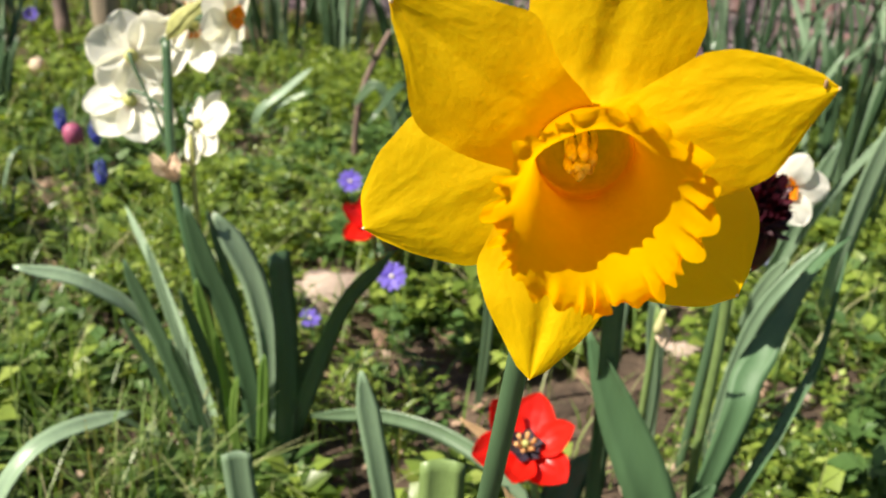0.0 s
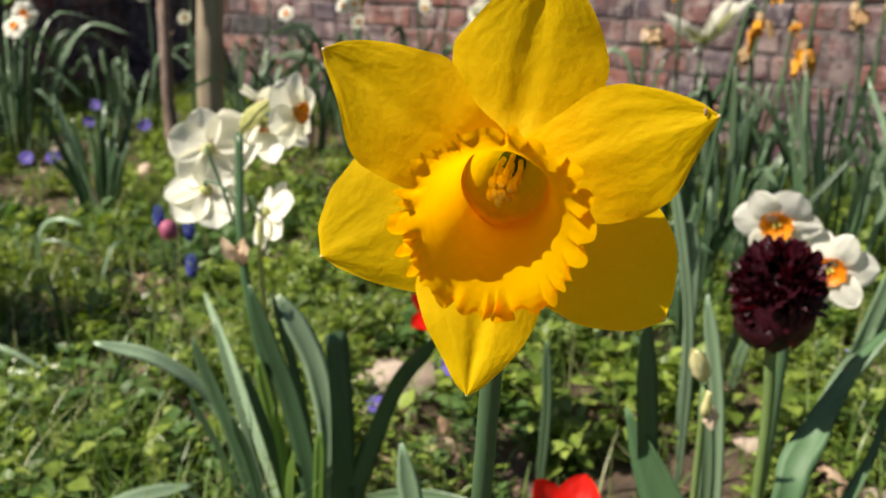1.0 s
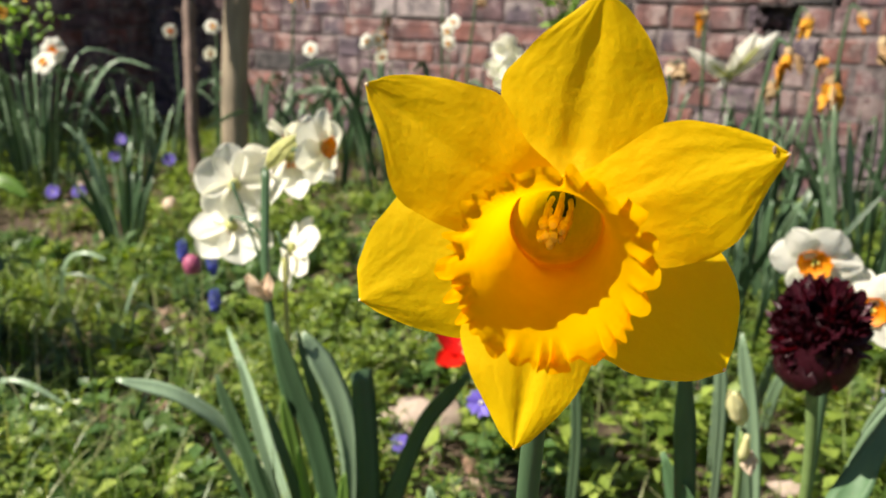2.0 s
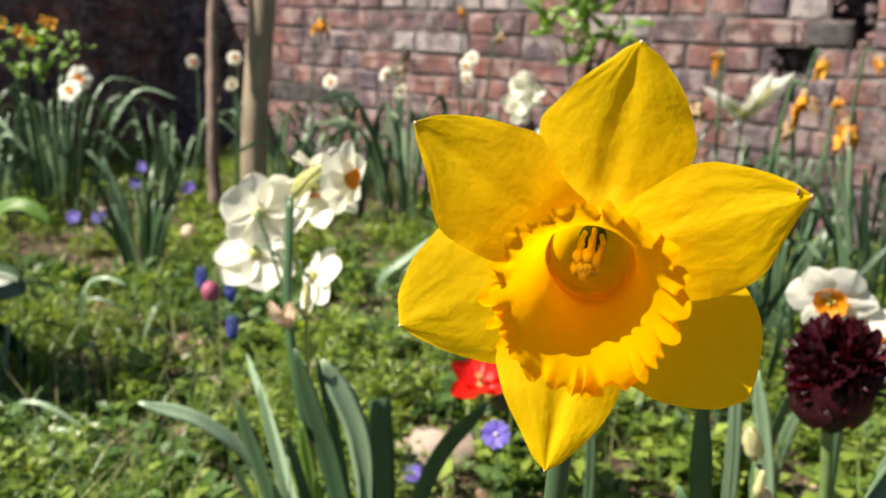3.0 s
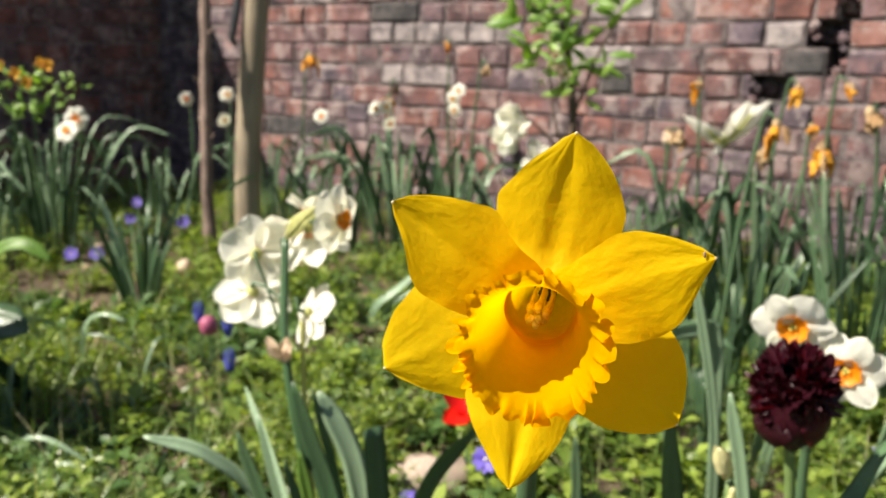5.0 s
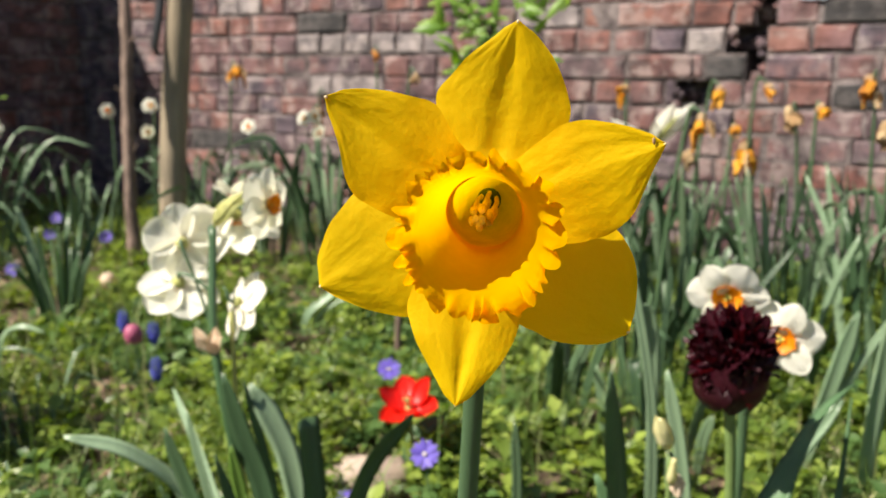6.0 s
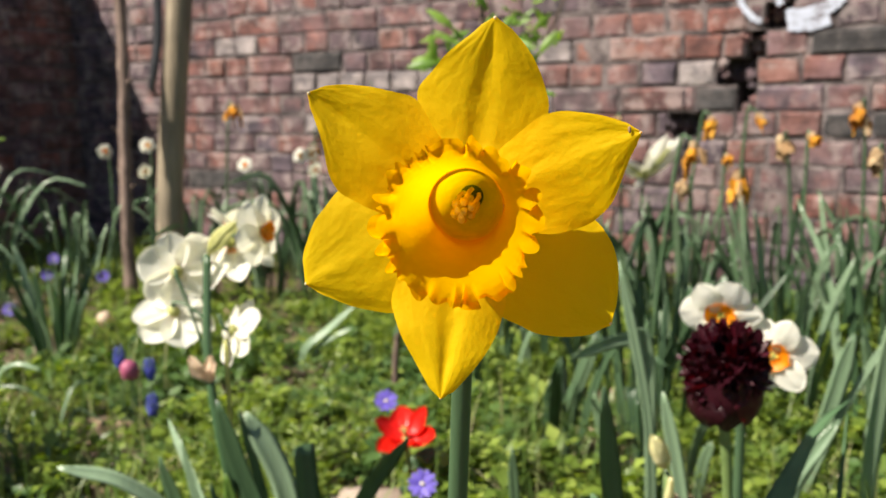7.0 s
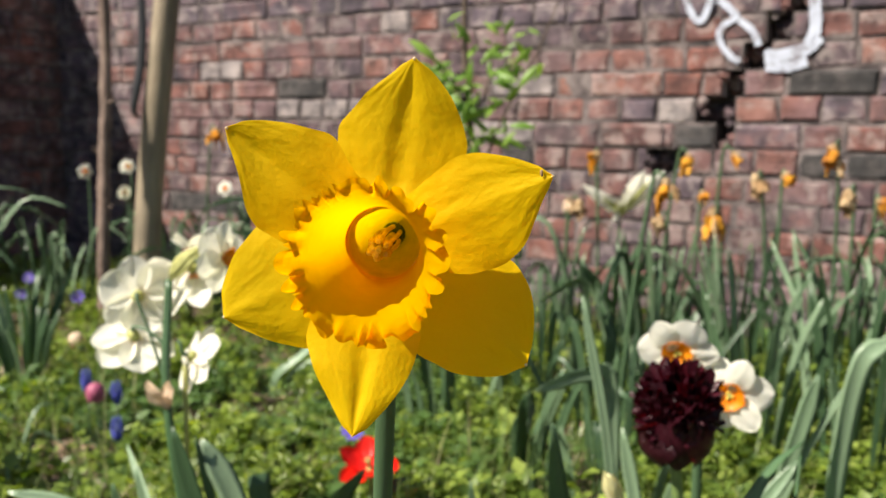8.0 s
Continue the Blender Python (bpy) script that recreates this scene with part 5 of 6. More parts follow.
# ---------------------------------------------------------------- an unseen broad-leaved plant, added to cast shade on the bed
t = Thing("shade_plant", (-1.02, 0.985, 0.0), "bushy broad-leaved plant added out of view to shade the weeds", "plant")
rng = random.Random(31)
for k in range(150):
    a = rng.uniform(0, 2 * math.pi)
    h = rng.uniform(0.10, 0.57)
    r = rng.uniform(0.02, 0.15)
    b = V(-1.02 + 0.05 * math.cos(a), 0.985 + 0.05 * math.sin(a), 0.0)
    m = V(-1.02 + r * math.cos(a), 0.985 + 0.75 * r * math.sin(a), h * 0.85)
    e = m + V(math.cos(a) * 0.09, math.sin(a) * 0.045, 0.05 * rng.uniform(-0.6, 1.0))
    t.part("leaf", blade([tuple(b), tuple(b * 0.5 + m * 0.5 + V(0, 0, 0.03)), tuple(m), tuple(e)], rng.uniform(0.045, 0.075), "lance", 12, (math.cos(a), math.sin(a), 0.7), (0, rng.uniform(-30, 30)), 0.2), BLADE)


# ---------------------------------------------------------------- clumps of leaves
def clump(x, y, n, h, spread, seed, mats, width=0.014, lean=0.0, label="clump of upright grey-green narcissus leaves", nod=0.3):
    t = Thing("narcissus_clump", (x, y, 0.0), label, "leaf clump", "leaf clumps in the bed")
    rng = random.Random(seed)
    for _ in range(n):
        a = rng.uniform(0, 2 * math.pi)
        r = rng.random() ** 0.7 * spread
        b = V(x + math.cos(a) * r * 0.45, y + math.sin(a) * r * 0.45, -0.01)
        L = h * rng.uniform(0.6, 1.12)
        out = V(math.cos(a), math.sin(a), 0) * (0.12 + 0.5 * r / max(spread, 1e-3) * rng.random()) * L + V(lean * L, 0, 0)
        p1 = b + out * 0.28 + V(0, 0, L * 0.55)
        p2 = b + out * 0.75 + V(0, 0, L * rng.uniform(0.88, 1.0))
        pts = [b, p1, p2]
        if rng.random() < nod:
            pts.append(p2 + out * 0.8 + V(rng.uniform(-0.03, 0.03), rng.uniform(-0.03, 0.03), -L * rng.uniform(0.02, 0.30)))
        f = (rng.uniform(-0.7, 0.7), -1, rng.uniform(-0.1, 0.5))
        t.part("leaf", blade(pts, width * rng.uniform(0.65, 1.15), "strap", 12, f, (rng.uniform(-40, 40), rng.uniform(-60, 60)), 0.18, 0.001), rng.choice(mats))
    return t


MIX = [BLADE, BLADE, GLAUC]
for i, (x, y, n, h) in enumerate(((0.22, 1.12, 9, 0.24), (0.40, 1.26, 10, 0.28), (0.14, 1.42, 8, 0.22), (0.36, 0.96, 7, 0.20), (0.52, 1.36, 9, 0.30), (0.30, 1.52, 9, 0.26), (0.50, 1.08, 7, 0.22))):
    clump(x, y, n, h, 0.16, 140 + i, [BLADE], 0.017, 0.0, "loose dark green narcissus leaves shading the weeds", 0.35)
# left: two clumps near the return wall
clump(-0.795, 1.742, 22, 0.27, 0.10, 21, [BLADE, BLADE, BLADE, GLAUC], 0.014, 0.0, "dense clump of dark green narcissus leaves", 0.15)
clump(-1.24, 2.28, 44, 0.42, 0.24, 22, MIX, 0.011, 0.10, "large clump of arching narcissus leaves", 0.4)
clump(-1.42, 2.20, 34, 0.38, 0.22, 23, MIX, 0.011, 0.15, "large clump of arching narcissus leaves", 0.5)
clump(-1.05, 2.62, 22, 0.36, 0.22, 24, MIX, 0.011, 0.0, "arching narcissus leaves in the wall's shade", 0.5)
clump(-0.72, 2.78, 22, 0.30, 0.22, 25, MIX, 0.012, 0.0, "arching narcissus leaves in the wall's shade", 0.6)
clump(-0.50, 2.45, 10, 0.26, 0.18, 26, MIX, 0.013, 0.1, "low arching narcissus leaves behind the post", 0.6)
# middle, along the wall
for i, (x, y, n, h) in enumerate(((-0.42, 2.40, 16, 0.36), (-0.22, 2.30, 18, 0.40), (-0.05, 2.22, 16, 0.38), (-0.36, 2.72, 12, 0.36), (-0.08, 2.52, 14, 0.36), (0.14, 2.20, 14, 0.32), (0.30, 2.15, 14, 0.34), (0.12, 1.95, 10, 0.30))):
    clump(x, y, n, h, 0.14, 30 + i, MIX, 0.014, 0.0)
# right thicket
for i, (x, y, n, h) in enumerate(((0.42, 1.95, 16, 0.36), (0.55, 1.85, 18, 0.38), (0.68, 1.75, 18, 0.38), (0.82, 1.66, 20, 0.40), (0.96, 1.55, 18, 0.40), (0.60, 1.55, 16, 0.38), (0.75, 1.42, 18, 0.38), (0.90, 1.30, 18, 0.40), (0.50, 1.30, 10, 0.36), (0.66, 1.18, 12, 0.36), (0.82, 1.08, 12, 0.36), (1.08, 1.42, 16, 0.42), (1.02, 1.15, 14, 0.40), (0.36, 1.62, 10, 0.32), (0.40, 1.10, 6, 0.34), (1.15, 1.70, 14, 0.42), (1.30, 1.55, 14, 0.42), (0.20, 1.55, 6, 0.22))):
    clump(x, y, int(n * 0.85), h * 0.99, 0.17, 60 + i, MIX + [BLADE, BLADE], 0.0120, 0.0, nod=0.2)
# loose dark leaves low among the weeds at the left
for i, (x, y, n, h) in enumerate(((-0.62, 1.10, 8, 0.14), (-0.78, 1.02, 10, 0.17), (-0.52, 0.86, 6, 0.10))):
    clump(x, y, n, h, 0.12, 90 + i, [GLAUC, BLADE], 0.006, 0.0, "thin wispy grey-green leaves in the weeds", 0.8)


# ---------------------------------------------------------------- distant flowers along the wall
def far_narcissus(x, y, z, seed, axis=(0.1, -1, 0.05), size=0.026, base=None, more=()):
    t = Thing("narcissus_plant", (x, y, 0.0), "small cream narcissus with an orange cup by the wall", "narcissus", "small narcissi by the wall")
    bx, by = base or (x + 0.02 * math.sin(seed), y + 0.03)
    t.part("stem", tube([(bx, by, -0.01), ((x + bx) / 2 + 0.006, (y + by) / 2, z * 0.55), (x + 0.004, y + 0.025, z - 0.012), (x, y + 0.012, z)], [0.0032, 0.003, 0.0025, 0.002], 8, 18), STEM)
    for dx, dy, dz in ((0, 0, 0), *more):
        floret(t, (x + dx, y + dy, z + dz), V(*axis) + V(0.75 * math.sin(seed * 2.3 + dx * 90), 0, 0.5 * math.cos(seed * 1.7 + dz * 70)), size, size * 0.24, size * 0.22, WHITE, ORANGE if seed % 2 else WITHER, seed, 0.0, 0.78, seed, None, None, 8)
    return t


far_narcissus(-1.040, 2.03, 0.446, 1, (-0.55, -0.8, 0.1), 0.036, (-1.16, 2.2), ((-0.020, -0.02, -0.030),))
far_narcissus(-0.955, 2.70, 0.448, 3, size=0.028)
far_narcissus(-0.785, 2.58, 0.470, 4, size=0.028)
far_narcissus(-0.875, 2.62, 0.385, 5, size=0.028)
far_narcissus(-0.805, 2.60, 0.388, 6, size=0.026)
far_narcissus(-0.48, 2.55, 0.405, 7, size=0.028)
far_narcissus(-0.30, 2.50, 0.432, 8, size=0.028, more=((0.03, 0.01, 0.005),))
far_narcissus(-0.255, 2.46, 0.392, 9, size=0.028)
far_narcissus(-0.058, 2.40, 0.472, 10, size=0.026, more=((0.016, 0.01, 0.022), (0.004, 0.0, -0.035)))


def dead_daffodil(x, y, z, seed, mat=WITHER, droop=0.5, size=0.028, base=None):
    t = Thing("withered_daffodil", (x, y, 0.0), "faded orange-brown daffodil drooping on a green stem", "daffodil", "withered daffodils by the wall")
    rng = random.Random(seed)
    bx, by = base or (x + rng.uniform(-0.03, 0.03), y + rng.uniform(0.0, 0.05))
    hook = rng.choice((-1, 1)) * 0.022 if droop > 0.7 else 0.0
    t.part("stem", tube([(bx + hook * 2, by, -0.01), ((x + bx) / 2 + hook * 1.6, (y + by) / 2, z * 0.6), (x + hook, y + 0.01, z + 0.004), (x + hook * 0.5, y, z + 0.012 + abs(hook) * 0.5), (x, y - 0.006, z + 0.008)], [0.0042, 0.0040, 0.0034, 0.0028, 0.0024], 8, 26), STEM)
    ax = V(rng.uniform(-0.8, 0.8), -0.7, -droop)
    c = V(x - 0.004, y - 0.01, z + 0.006)
    fl = t.part("flower", lump(c, size * 0.25, (1, 1, 1.2), seed, 0.4, 6, 8), BROWNED)
    xx, yy, a = frame_of(ax)
    for k in range(6):
        th = k * math.pi / 3 + seed
        o = xx * math.cos(th) + yy * math.sin(th)
        ln = size * rng.uniform(0.6, 1.45)
        tip = c + a * ln * rng.uniform(0.3, 0.9) + o * ln * rng.uniform(0.1, 0.75) + V(0, 0, -ln * rng.uniform(0.0, 0.5))
        t.part("petal", tepal(tuple(c + o * 0.002), tuple(tip), tuple(o), size * rng.uniform(0.22, 0.52), (0.45, 0.35), rng.uniform(-0.1, 0.3), 0.7, 0.0015, 0.0065, 10, 9, seed + k, 0.3, 0.22), rng.choice((mat, mat, BROWNED)), fl)
    t.part("trumpet", cup_geo(c, ax, [(0, 0.003), (size * 0.4, size * 0.24), (size * 0.8, size * 0.30)], 5, size * 0.12, 24, seed), mat, fl)
    return t


for i, (x, y, z, m, dr, s) in enumerate((
    (0.504, 1.24, 0.505, WITHER, 0.9, 0.026), (0.560, 1.96, 0.530, WITHER, 0.2, 0.026), (0.775, 1.785, 0.447, WITHER, 0.6, 0.024), (0.797, 1.769, 0.400, WITHER, 1.2, 0.036),
    (0.826, 1.736, 0.540, WITHER, 0.9, 0.028), (0.866, 1.703, 0.485, BROWNED, 0.9, 0.030), (0.915, 1.659, 0.494, WITHER, 0.2, 0.028), (0.745, 1.808, 0.531, WITHER, 0.8, 0.028),
    (0.528, 2.0, 0.403, BROWNED, 0.8, 0.028), (0.500, 2.02, 0.405, DRY, 0.6, 0.026), (0.696, 1.858, 0.377, BROWNED, 0.8, 0.024), (-0.074, 2.485, 0.623, WITHER, 0.6, 0.028),
    (-0.55, 2.84, 0.576, WITHER, 0.8, 0.030), (0.046, 2.391, 0.555, BROWNED, 0.9, 0.026), (-0.258, 2.63, 0.439, WITHER, 0.8, 0.028), (0.99, 1.60, 0.555, WITHER, 0.9, 0.036),
    (1.06, 1.52, 0.45, WITHER, 0.6, 0.028), (0.95, 1.45, 0.47, BROWNED, 0.9, 0.028), (-0.24, 2.62, 0.49, BROWNED, 0.9, 0.024))):
    dead_daffodil(x, y, z, i + 1, m, dr, s * (1.3 + 0.25 * math.sin(i * 2.7)))

# the white lily-flowered tulip
t = Thing("tulip", (0.62, 2.04, 0.0), "creamy white lily-flowered tulip with spreading pointed petals", "tulip")
t.part("stem", tube([(0.64, 2.04, -0.01), (0.635, 2.03, 0.2), (0.640, 2.01, 0.385)], [0.005, 0.0045, 0.004], 9, 16), STEM)
c = V(0.640, 2.01, 0.385)
fl = t.part("flower", lump(c + V(0, 0, 0.008), 0.014, (1, 1, 1.3), 2, 0.1, 7, 10), SHEATH)
for dx, dy, dz, w in ((0.112, -0.010, 0.112, 0.044), (0.052, -0.03, 0.112, 0.046), (0.082, 0.02, 0.100, 0.050), (-0.110, -0.01, 0.074, 0.036), (-0.060, -0.025, 0.046, 0.042), (-0.030, -0.03, -0.024, 0.026)):
    t.part("petal", tepal(tuple(c), tuple(c + V(dx, dy, dz)), (-dz, -1, dx), w, (0.5, 0.3), 0.10, 0.35, 0.0006, 0.001, 14, 9, dx * 50, 0.3), WHITE, fl)
for dx, dz in ((0.068, 0.092), (-0.060, 0.043)):
    t.part("green_stripe", tepal(tuple(c + V(0, -0.006, 0)), tuple(c + V(dx, -0.036, dz)), (-dz, -1, dx), 0.012, (0.5, 0.3), 0.12, 0.2, 0.0, 0.0004, 12, 5, 2, 0.3), SHEATH, fl, "soft green midrib stripe")
for sx in (-1, 1):
    t.part("leaf", blade([(0.64, 2.04, 0.0), (0.64 + 0.04 * sx, 2.02, 0.15), (0.64 + 0.11 * sx, 2.0, 0.26)], 0.04, "lance", 14), TULEAF)


# ---------------------------------------------------------------- shrubs
def leaf_spray(t, at_pts, n, size, spread, mat, seed, slim=0.42, parent=None):
    rng = random.Random(seed)
    gs = []
    for _ in range(n):
        p = V(*rng.choice(at_pts)) + V(*(rng.gauss(0, spread) for _ in range(3)))
        d = unit((rng.uniform(-1, 1), rng.uniform(-1, 0.4), rng.uniform(-0.5, 0.9)))
        L = size * rng.uniform(0.5, 1.2)
        gs.append(tepal(tuple(p), tuple(p + d * L), (rng.uniform(-0.5, 0.5), -0.8, rng.uniform(0.1, 1)), L * slim, (0.5, 0.3), 0.10, 0.30, 0.0003, 0.0008, 7, 5, rng.random() * 9, 0.2))
    for g in gs:
        t.part("leaf", g, mat, parent)


t = Thing("sapling", (0.245, 2.08, 0.0), "young fruit sapling with fresh green leaves and fading blossom", "sapling")
trunk = t.part("trunk", tube([(0.245, 2.08, -0.02), (0.25, 2.07, 0.25), (0.258, 2.05, 0.45), (0.235, 2.06, 0.66), (0.225, 2.08, 0.90), (0.24, 2.08, 1.3)], [0.013, 0.012, 0.011, 0.009, 0.007, 0.004], 9, 36), TWIG)
for pts in ([(0.258, 2.05, 0.45), (0.32, 2.03, 0.62), (0.41, 2.02, 0.80), (0.47, 2.02, 0.95)], [(0.25, 2.06, 0.34), (0.17, 2.04, 0.42), (0.11, 2.04, 0.47)], [(0.235, 2.06, 0.66), (0.18, 2.04, 0.72), (0.12, 2.03, 0.70)], [(0.235, 2.06, 0.60), (0.28, 2.04, 0.70), (0.30, 2.04, 0.82)], [(0.25, 2.07, 0.3), (0.21, 2.06, 0.45), (0.19, 2.05, 0.58)]):
    t.part("branch", tube(pts, [0.005, 0.004, 0.003, 0.002], 7, 16), TWIG)
leaf_spray(t, [(0.20, 2.02, 0.64), (0.22, 2.02, 0.70), (0.28, 2.02, 0.76)], 26, 0.069, 0.03, FRESH, 14, 0.30)
leaf_spray(t, [(0.09, 2.03, 0.69), (0.14, 2.03, 0.71), (0.17, 2.03, 0.73), (0.15, 2.03, 0.58), (0.21, 2.03, 0.52), (0.26, 2.03, 0.56)], 46, 0.077, 0.028, FRESH, 4, 0.30)
leaf_spray(t, [(0.325, 2.03, 0.59), (0.325, 2.03, 0.70), (0.36, 2.02, 0.74), (0.20, 2.03, 0.62), (0.24, 2.03, 0.66)], 40, 0.065, 0.030, FRESH, 5, 0.30)
leaf_spray(t, [(0.36, 2.02, 0.80), (0.20, 2.03, 0.85), (0.30, 2.03, 0.84)], 18, 0.062, 0.035, FRESH, 6, 0.30)
for x, y, z in ((0.200, 2.01, 0.588), (0.215, 2.0, 0.578), (0.205, 2.0, 0.605), (0.225, 2.0, 0.56)):
    f = t.part("blossom", lump((x, y, z), 0.008, (1, 1, 1), x * 90, 0.4, 6, 8), BROWNED)
    for k in range(5):
        th = k * 1.256
        t.part("petal", tepal((x, y, z), (x + 0.018 * math.cos(th), y - 0.01, z + 0.018 * math.sin(th)), (0, -1, 0), 0.016, (0.6, 0.8), 0.1, 0.4, 0.0004, 0.001, 6, 5, k), DRY, f)

t = Thing("blossom_shrub", (0.12, 2.14, 0.0), "small shrub with clusters of white blossom", "shrub")
for pts in ([(0.12, 2.14, -0.01), (0.13, 2.13, 0.2), (0.095, 2.10, 0.42)], [(0.13, 2.14, -0.01), (0.16, 2.12, 0.18), (0.185, 2.10, 0.31)], [(0.12, 2.15, -0.01), (0.10, 2.13, 0.16), (0.07, 2.11, 0.3)]):
    t.part("branch", tube(pts, [0.005, 0.004, 0.0025], 7, 16), TWIG)
rng = random.Random(11)
for cx, cy, cz, n in ((0.094, 2.10, 0.425, 40), (0.185, 2.09, 0.320, 18), (0.085, 2.09, 0.40, 8)):
    for _ in range(n):
        p = V(cx + rng.gauss(0, 0.018), cy + rng.gauss(0, 0.012), cz + rng.gauss(0, 0.024))
        f = t.part("blossom", lump(p, 0.0018, (1, 1, 1), 1, 0.1, 4, 6), ANTHER)
        ax = unit((rng.uniform(-0.6, 0.6), -1, rng.uniform(-0.4, 0.6)))
        xx, yy, a = frame_of(ax)
        for k in range(5):
            th = k * 1.256
            o = xx * math.cos(th) + yy * math.sin(th)
            t.part("petal", tepal(tuple(p), tuple(p + o * 0.017 + a * 0.004), a, 0.016, (0.6, 0.8), 0.1, 0.2, 0, 0.0005, 4, 4, k), WHITE, f)
leaf_spray(t, [(0.10, 2.10, 0.36), (0.17, 2.10, 0.27), (0.12, 2.1, 0.28)], 16, 0.03, 0.02, FRESH, 8)

t = Thing("wallflower", (-1.36, 2.48, 0.0), "leafy green wallflower with orange blooms", "wallflower")
for pts in ([(-1.36, 2.48, 0), (-1.36, 2.46, 0.3), (-1.35, 2.44, 0.54)], [(-1.36, 2.48, 0), (-1.40, 2.45, 0.3), (-1.43, 2.42, 0.52)], [(-1.36, 2.48, 0), (-1.30, 2.45, 0.3), (-1.26, 2.43, 0.52)]):
    t.part("branch", tube(pts, [0.006, 0.005, 0.003], 7, 16), STEM)
leaf_spray(t, [(-1.36, 2.43, 0.52), (-1.43, 2.42, 0.50), (-1.30, 2.42, 0.50), (-1.36, 2.42, 0.44), (-1.24, 2.42, 0.49)], 80, 0.04, 0.032, FRESH, 12)
for x, z in ((-1.37, 0.545), (-1.29, 0.575), (-1.34, 0.52), (-1.27, 0.57), (-1.42, 0.57)):
    f = t.part("blossom", lump((x, 2.40, z), 0.006, (1, 1, 1), x * 30, 0.3, 6, 8), WITHER)
    for k in range(4):
        th = k * 1.57 + x
        t.part("petal", tepal((x, 2.40, z), (x + 0.020 * math.cos(th), 2.39, z + 0.020 * math.sin(th)), (0, -1, 0), 0.018, (0.6, 0.8), 0.1, 0.4, 0.0004, 0.001, 6, 5, k), WITHER, f)


# ---------------------------------------------------------------- stakes
def knotty(pts, radii, knots, n=70, sides=14, seed=1, amp=0.12):
    v, f = tube(pts, radii, sides, n)
    c = spline(pts, n)
    for i in range(n):
        u = i / (n - 1)
        k = sum(math.exp(-((u - q) / 0.012) ** 2) for q in knots)
        for j in range(sides):
            w = v[i * sides + j] - c[i]
            v[i * sides + j] = c[i] + w * (1 + 0.30 * k * (0.5 + noise.noise((j * 0.6, q_seed(seed), u * 9))) + amp * noise.noise((math.cos(j / sides * 6.28) * 1.2, math.sin(j / sides * 6.28) * 1.2, u * 14 + seed)))
    return v, f


def q_seed(s):
    return s * 1.37


t = Thing("bare_sapling", (-0.768, 2.246, 0.0), "thin knotty bare sapling stem with grey-brown bark", "sapling")
t.part("trunk", knotty([(-0.766, 2.245, -0.05), (-0.778, 2.27, 0.2), (-0.782, 2.33, 0.5), (-0.783, 2.39, 0.8), (-0.80, 2.45, 1.5)], [0.020, 0.0175, 0.0160, 0.0155, 0.013], (0.15, 0.27, 0.36, 0.44, 0.52, 0.6, 0.7, 0.8)), BARK)
for z, s in ((0.36, 1), (0.52, -1), (0.66, 1)):
    y = 2.27 + (z - 0.2) * 0.2
    t.part("twig_stub", tube([(-0.782, y, z), (-0.782 + 0.020 * s, y - 0.006, z + 0.006), (-0.782 + 0.030 * s, y - 0.012, z + 0.016)], [0.006, 0.004, 0.0025], 7, 8), BARK)
t = Thing("garden_post", (-0.70, 2.40, 0.0), "round weathered wooden tree stake leaning slightly", "post")
t.part("post", knotty([(-0.700, 2.40, -0.08), (-0.690, 2.41, 0.25), (-0.665, 2.43, 0.55), (-0.637, 2.45, 0.82), (-0.60, 2.48, 1.15)], [0.040, 0.0395, 0.039, 0.038, 0.037], (), 40, 22, 2, 0.03), WOOD)
t.part("tie", tube([(-0.675, 2.375, 1.02), (-0.672, 2.375, 0.92), (-0.677, 2.372, 0.80), (-0.693, 2.365, 0.70), (-0.703, 2.365, 0.645), (-0.690, 2.37, 0.625)], [0.010, 0.013, 0.015, 0.014, 0.010, 0.004], 10, 30, 0.6), RUBBER, None, "black rubber tie hanging down the post")
t.part("clip", tube([(-0.628, 2.40, 0.995), (-0.622, 2.40, 1.01), (-0.616, 2.40, 1.025)], [0.010, 0.012, 0.010], 10, 8), METAL, None, "shiny metal clip")


# ---------------------------------------------------------------- litter on the ground
def pebble(x, y, r, seed, mat=STONE, name="stone", label="rounded pinkish-brown stone half sunk in the soil", cat="stone", squash=(1.2, 1.0, 0.6)):
    z = ground_z(x, y)
    return one(name, lump((x, y, z + r * 0.2), r, squash, seed, 0.5, 8, 11), mat, label, cat, "stones on the soil")


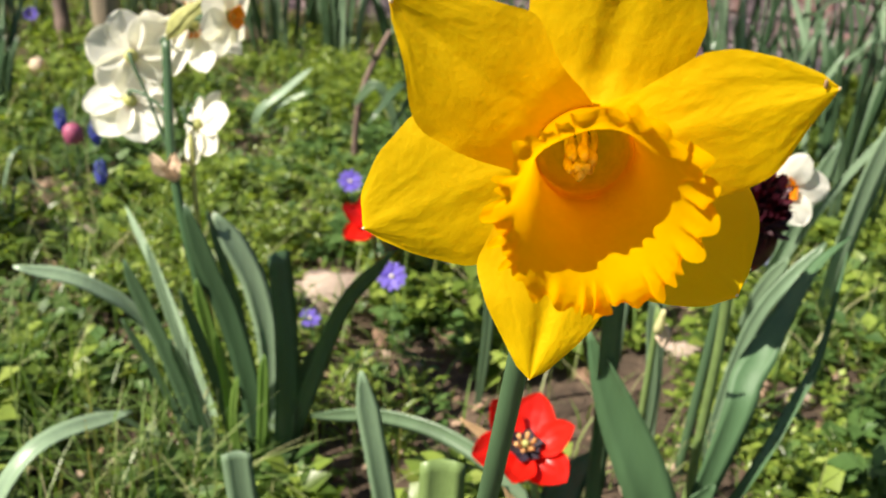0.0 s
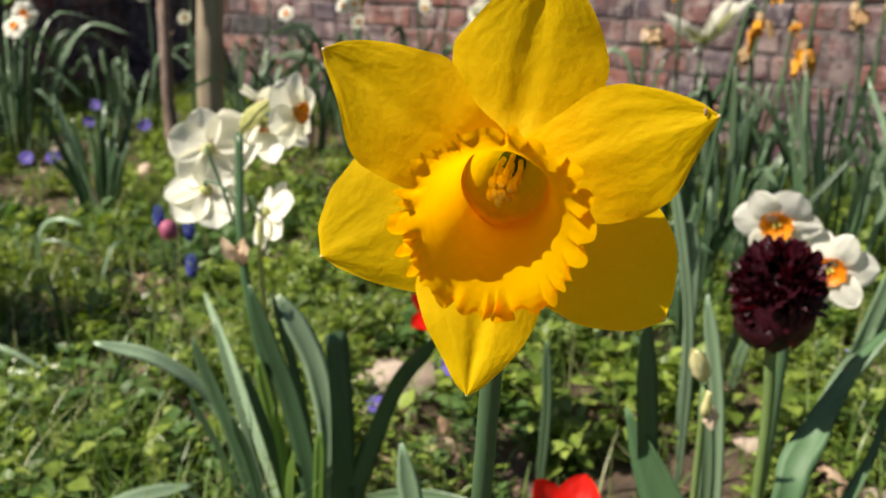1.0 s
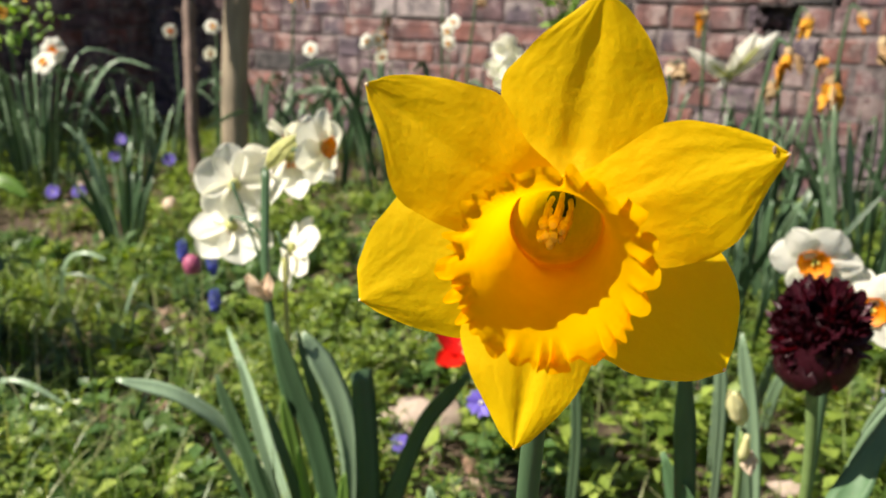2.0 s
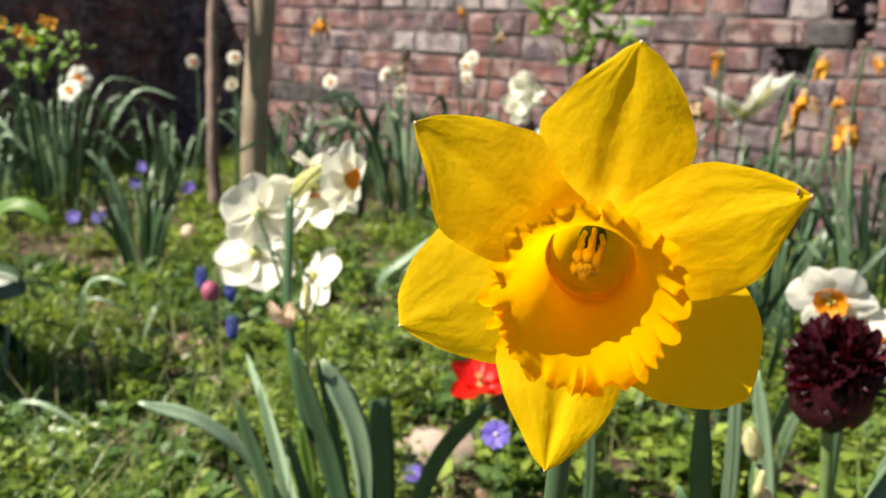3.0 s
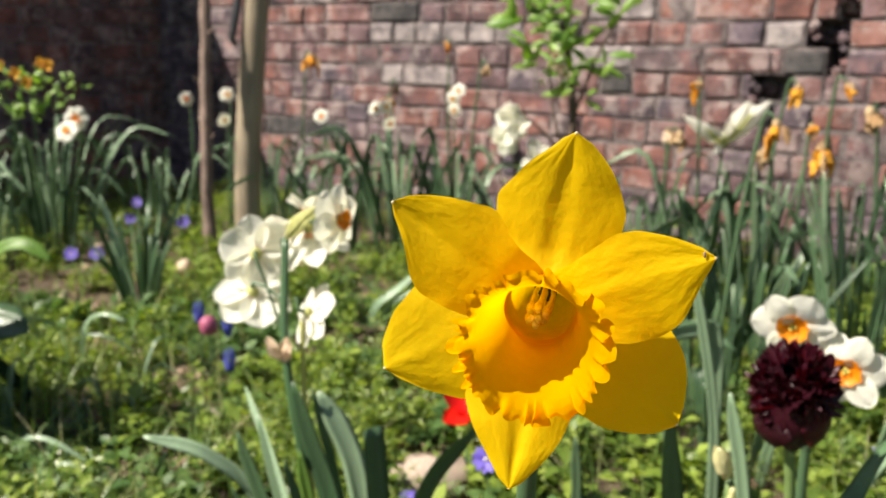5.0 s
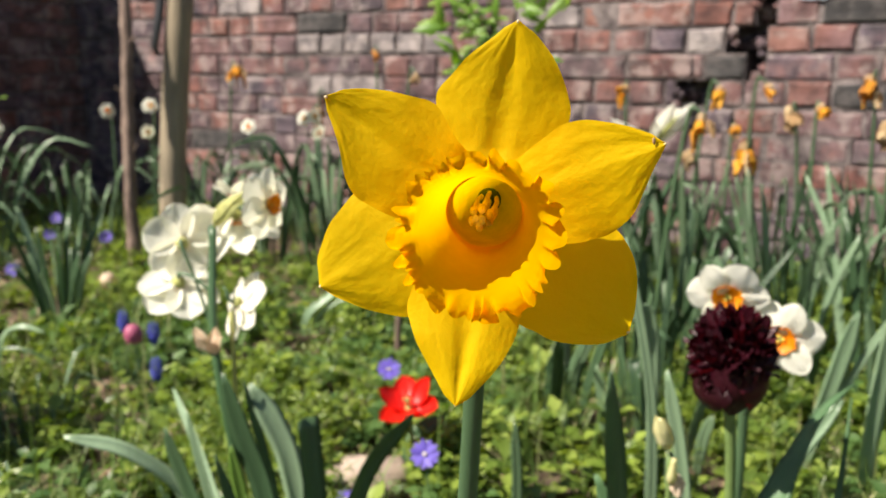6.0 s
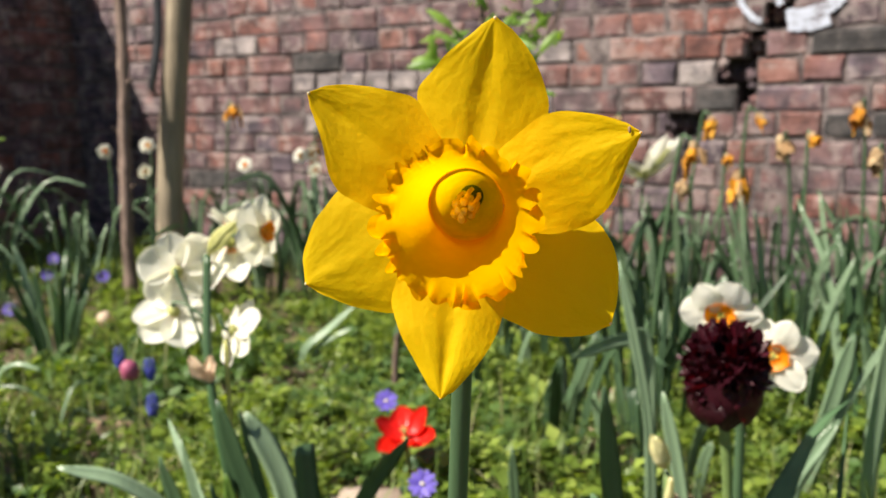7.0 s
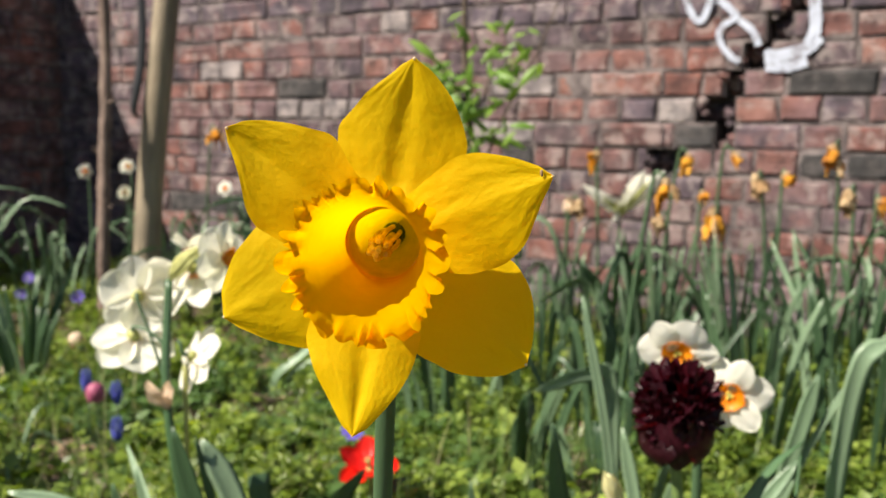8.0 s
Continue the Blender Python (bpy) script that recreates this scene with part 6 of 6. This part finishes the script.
pebble(-0.078, 0.915, 0.050, 2, squash=(1.5, 0.8, 0.78))
pebble(0.393, 0.745, 0.022, 3, squash=(1.3, 0.8, 0.6))
pebble(-0.473, 1.131, 0.030, 5, squash=(1.3, 0.8, 0.7))
rng = random.Random(77)
for i in range(46):
    y = rng.uniform(0.5, 2.4)
    x = rng.uniform(-0.5, 0.5) * (0.9 + 0.9 * y)
    pebble(x, y, rng.uniform(0.006, 0.018), i + 9)
one("brick_shard", lump((-0.776, 2.0, 0.05), 0.026, (1, 0.8, 0.9), 4, 0.6, 8, 10), DRY, "small peach-coloured stone among the weeds", "stone")
dl = []
for i in range(560):
    y = 0.5 + rng.random() * 2.3
    x = rng.uniform(-0.5, 0.5) * (0.9 + 1.1 * y)
    if i >= 240:
        bx, by, br = rng.choice(BARE_AND_SHADED)
        x, y = rng.gauss(bx, br * 0.6), rng.gauss(by, br * 0.6)
    if not in_garden(x, y):
        continue
    z = ground_z(x, y) + 0.006
    a = rng.uniform(0, 6.28)
    L = rng.uniform(0.018, 0.05) if i < 240 else rng.uniform(0.010, 0.034)
    dl.append(tepal((x, y, z), (x + math.cos(a) * L, y + math.sin(a) * L, z + rng.uniform(-0.003, 0.012)), (rng.uniform(-0.4, 0.4), rng.uniform(-0.4, 0.4), 1), L * rng.uniform(0.3, 0.6), (0.5, 0.5), 0.15, 0.4, 0.0006, 0.003, 6, 5, i, 0.2))
g = join(*dl)
tagged(new("dead_leaves", mesh_of("dead_leaves", g[0], g[1], STRAW)), "dry brown fallen leaves on the soil", "dead leaves", kind="stuff")

# ---------------------------------------------------------------- brickwork, last
build_wall("wall_north", W0, WD, WN, LENGTH, 4, 0.25, 3.95, "old red-brown brick garden wall with a stepped crack and patches of whitewash", True)
# return wall: runs towards the camera from the corner, its face to the garden
build_wall("wall_west", W0, V(-WN[0], -WN[1], 0) * -1, WD, 4.0, 9, 0.05, 2.1, "old dark brick garden wall in shade", False)


def paint_stroke(pts, width, seed):
    """A brush stroke of white paint on the bricks, in wall coordinates (along, height)."""
    c = spline([(s, 0, z) for s, z in pts], 22)
    vs, fs = [], []
    for i, p in enumerate(c):
        d = unit(c[min(i + 1, 21)] - c[max(i - 1, 0)])
        n = V(-d[2], 0, d[0])
        w = width / 2 * (1 + 0.25 * noise.noise((i * 0.5, seed, 0)))
        for q, o in ((-1, 0.0066), (-0.5, 0.0067), (0.5, 0.0067), (1, 0.0066)):
            e = p + n * w * q * (1 + 0.16 * noise.noise((i * 1.3, q * 3, seed + 5)))
            vs.append(wall_point(e[0], e[2], o))
    for i in range(21):
        for j in range(3):
            b = i * 4 + j
            fs.append((b, b + 1, b + 5, b + 4))
    return np.array(vs), fs


t = Thing("graffiti", wall_point(2.95, 0.9, 0.0), "loose white painted graffiti strokes on the brick wall", "graffiti")
for i, (pts, w) in enumerate((
    ([(2.76, 0.99), (2.79, 0.92), (2.815, 0.905), (2.835, 0.95), (2.84, 1.0)], 0.022), ([(2.86, 0.96), (2.90, 0.925), (2.915, 0.90)], 0.024),
    ([(2.905, 0.905), (2.868, 0.88), (2.872, 0.84), (2.905, 0.80), (2.925, 0.79)], 0.019), ([(2.92, 0.90), (2.955, 0.87), (2.975, 0.83)], 0.022),
    ([(3.115, 1.05), (3.11, 0.95), (3.115, 0.87), (3.10, 0.83)], 0.036), ([(2.99, 0.80), (3.05, 0.805), (3.10, 0.82), (3.125, 0.85)], 0.040), ([(2.995, 0.775), (3.05, 0.772), (3.10, 0.785)], 0.032))):
    t.part("stroke", paint_stroke(pts, w * 0.85, i), PAINT)
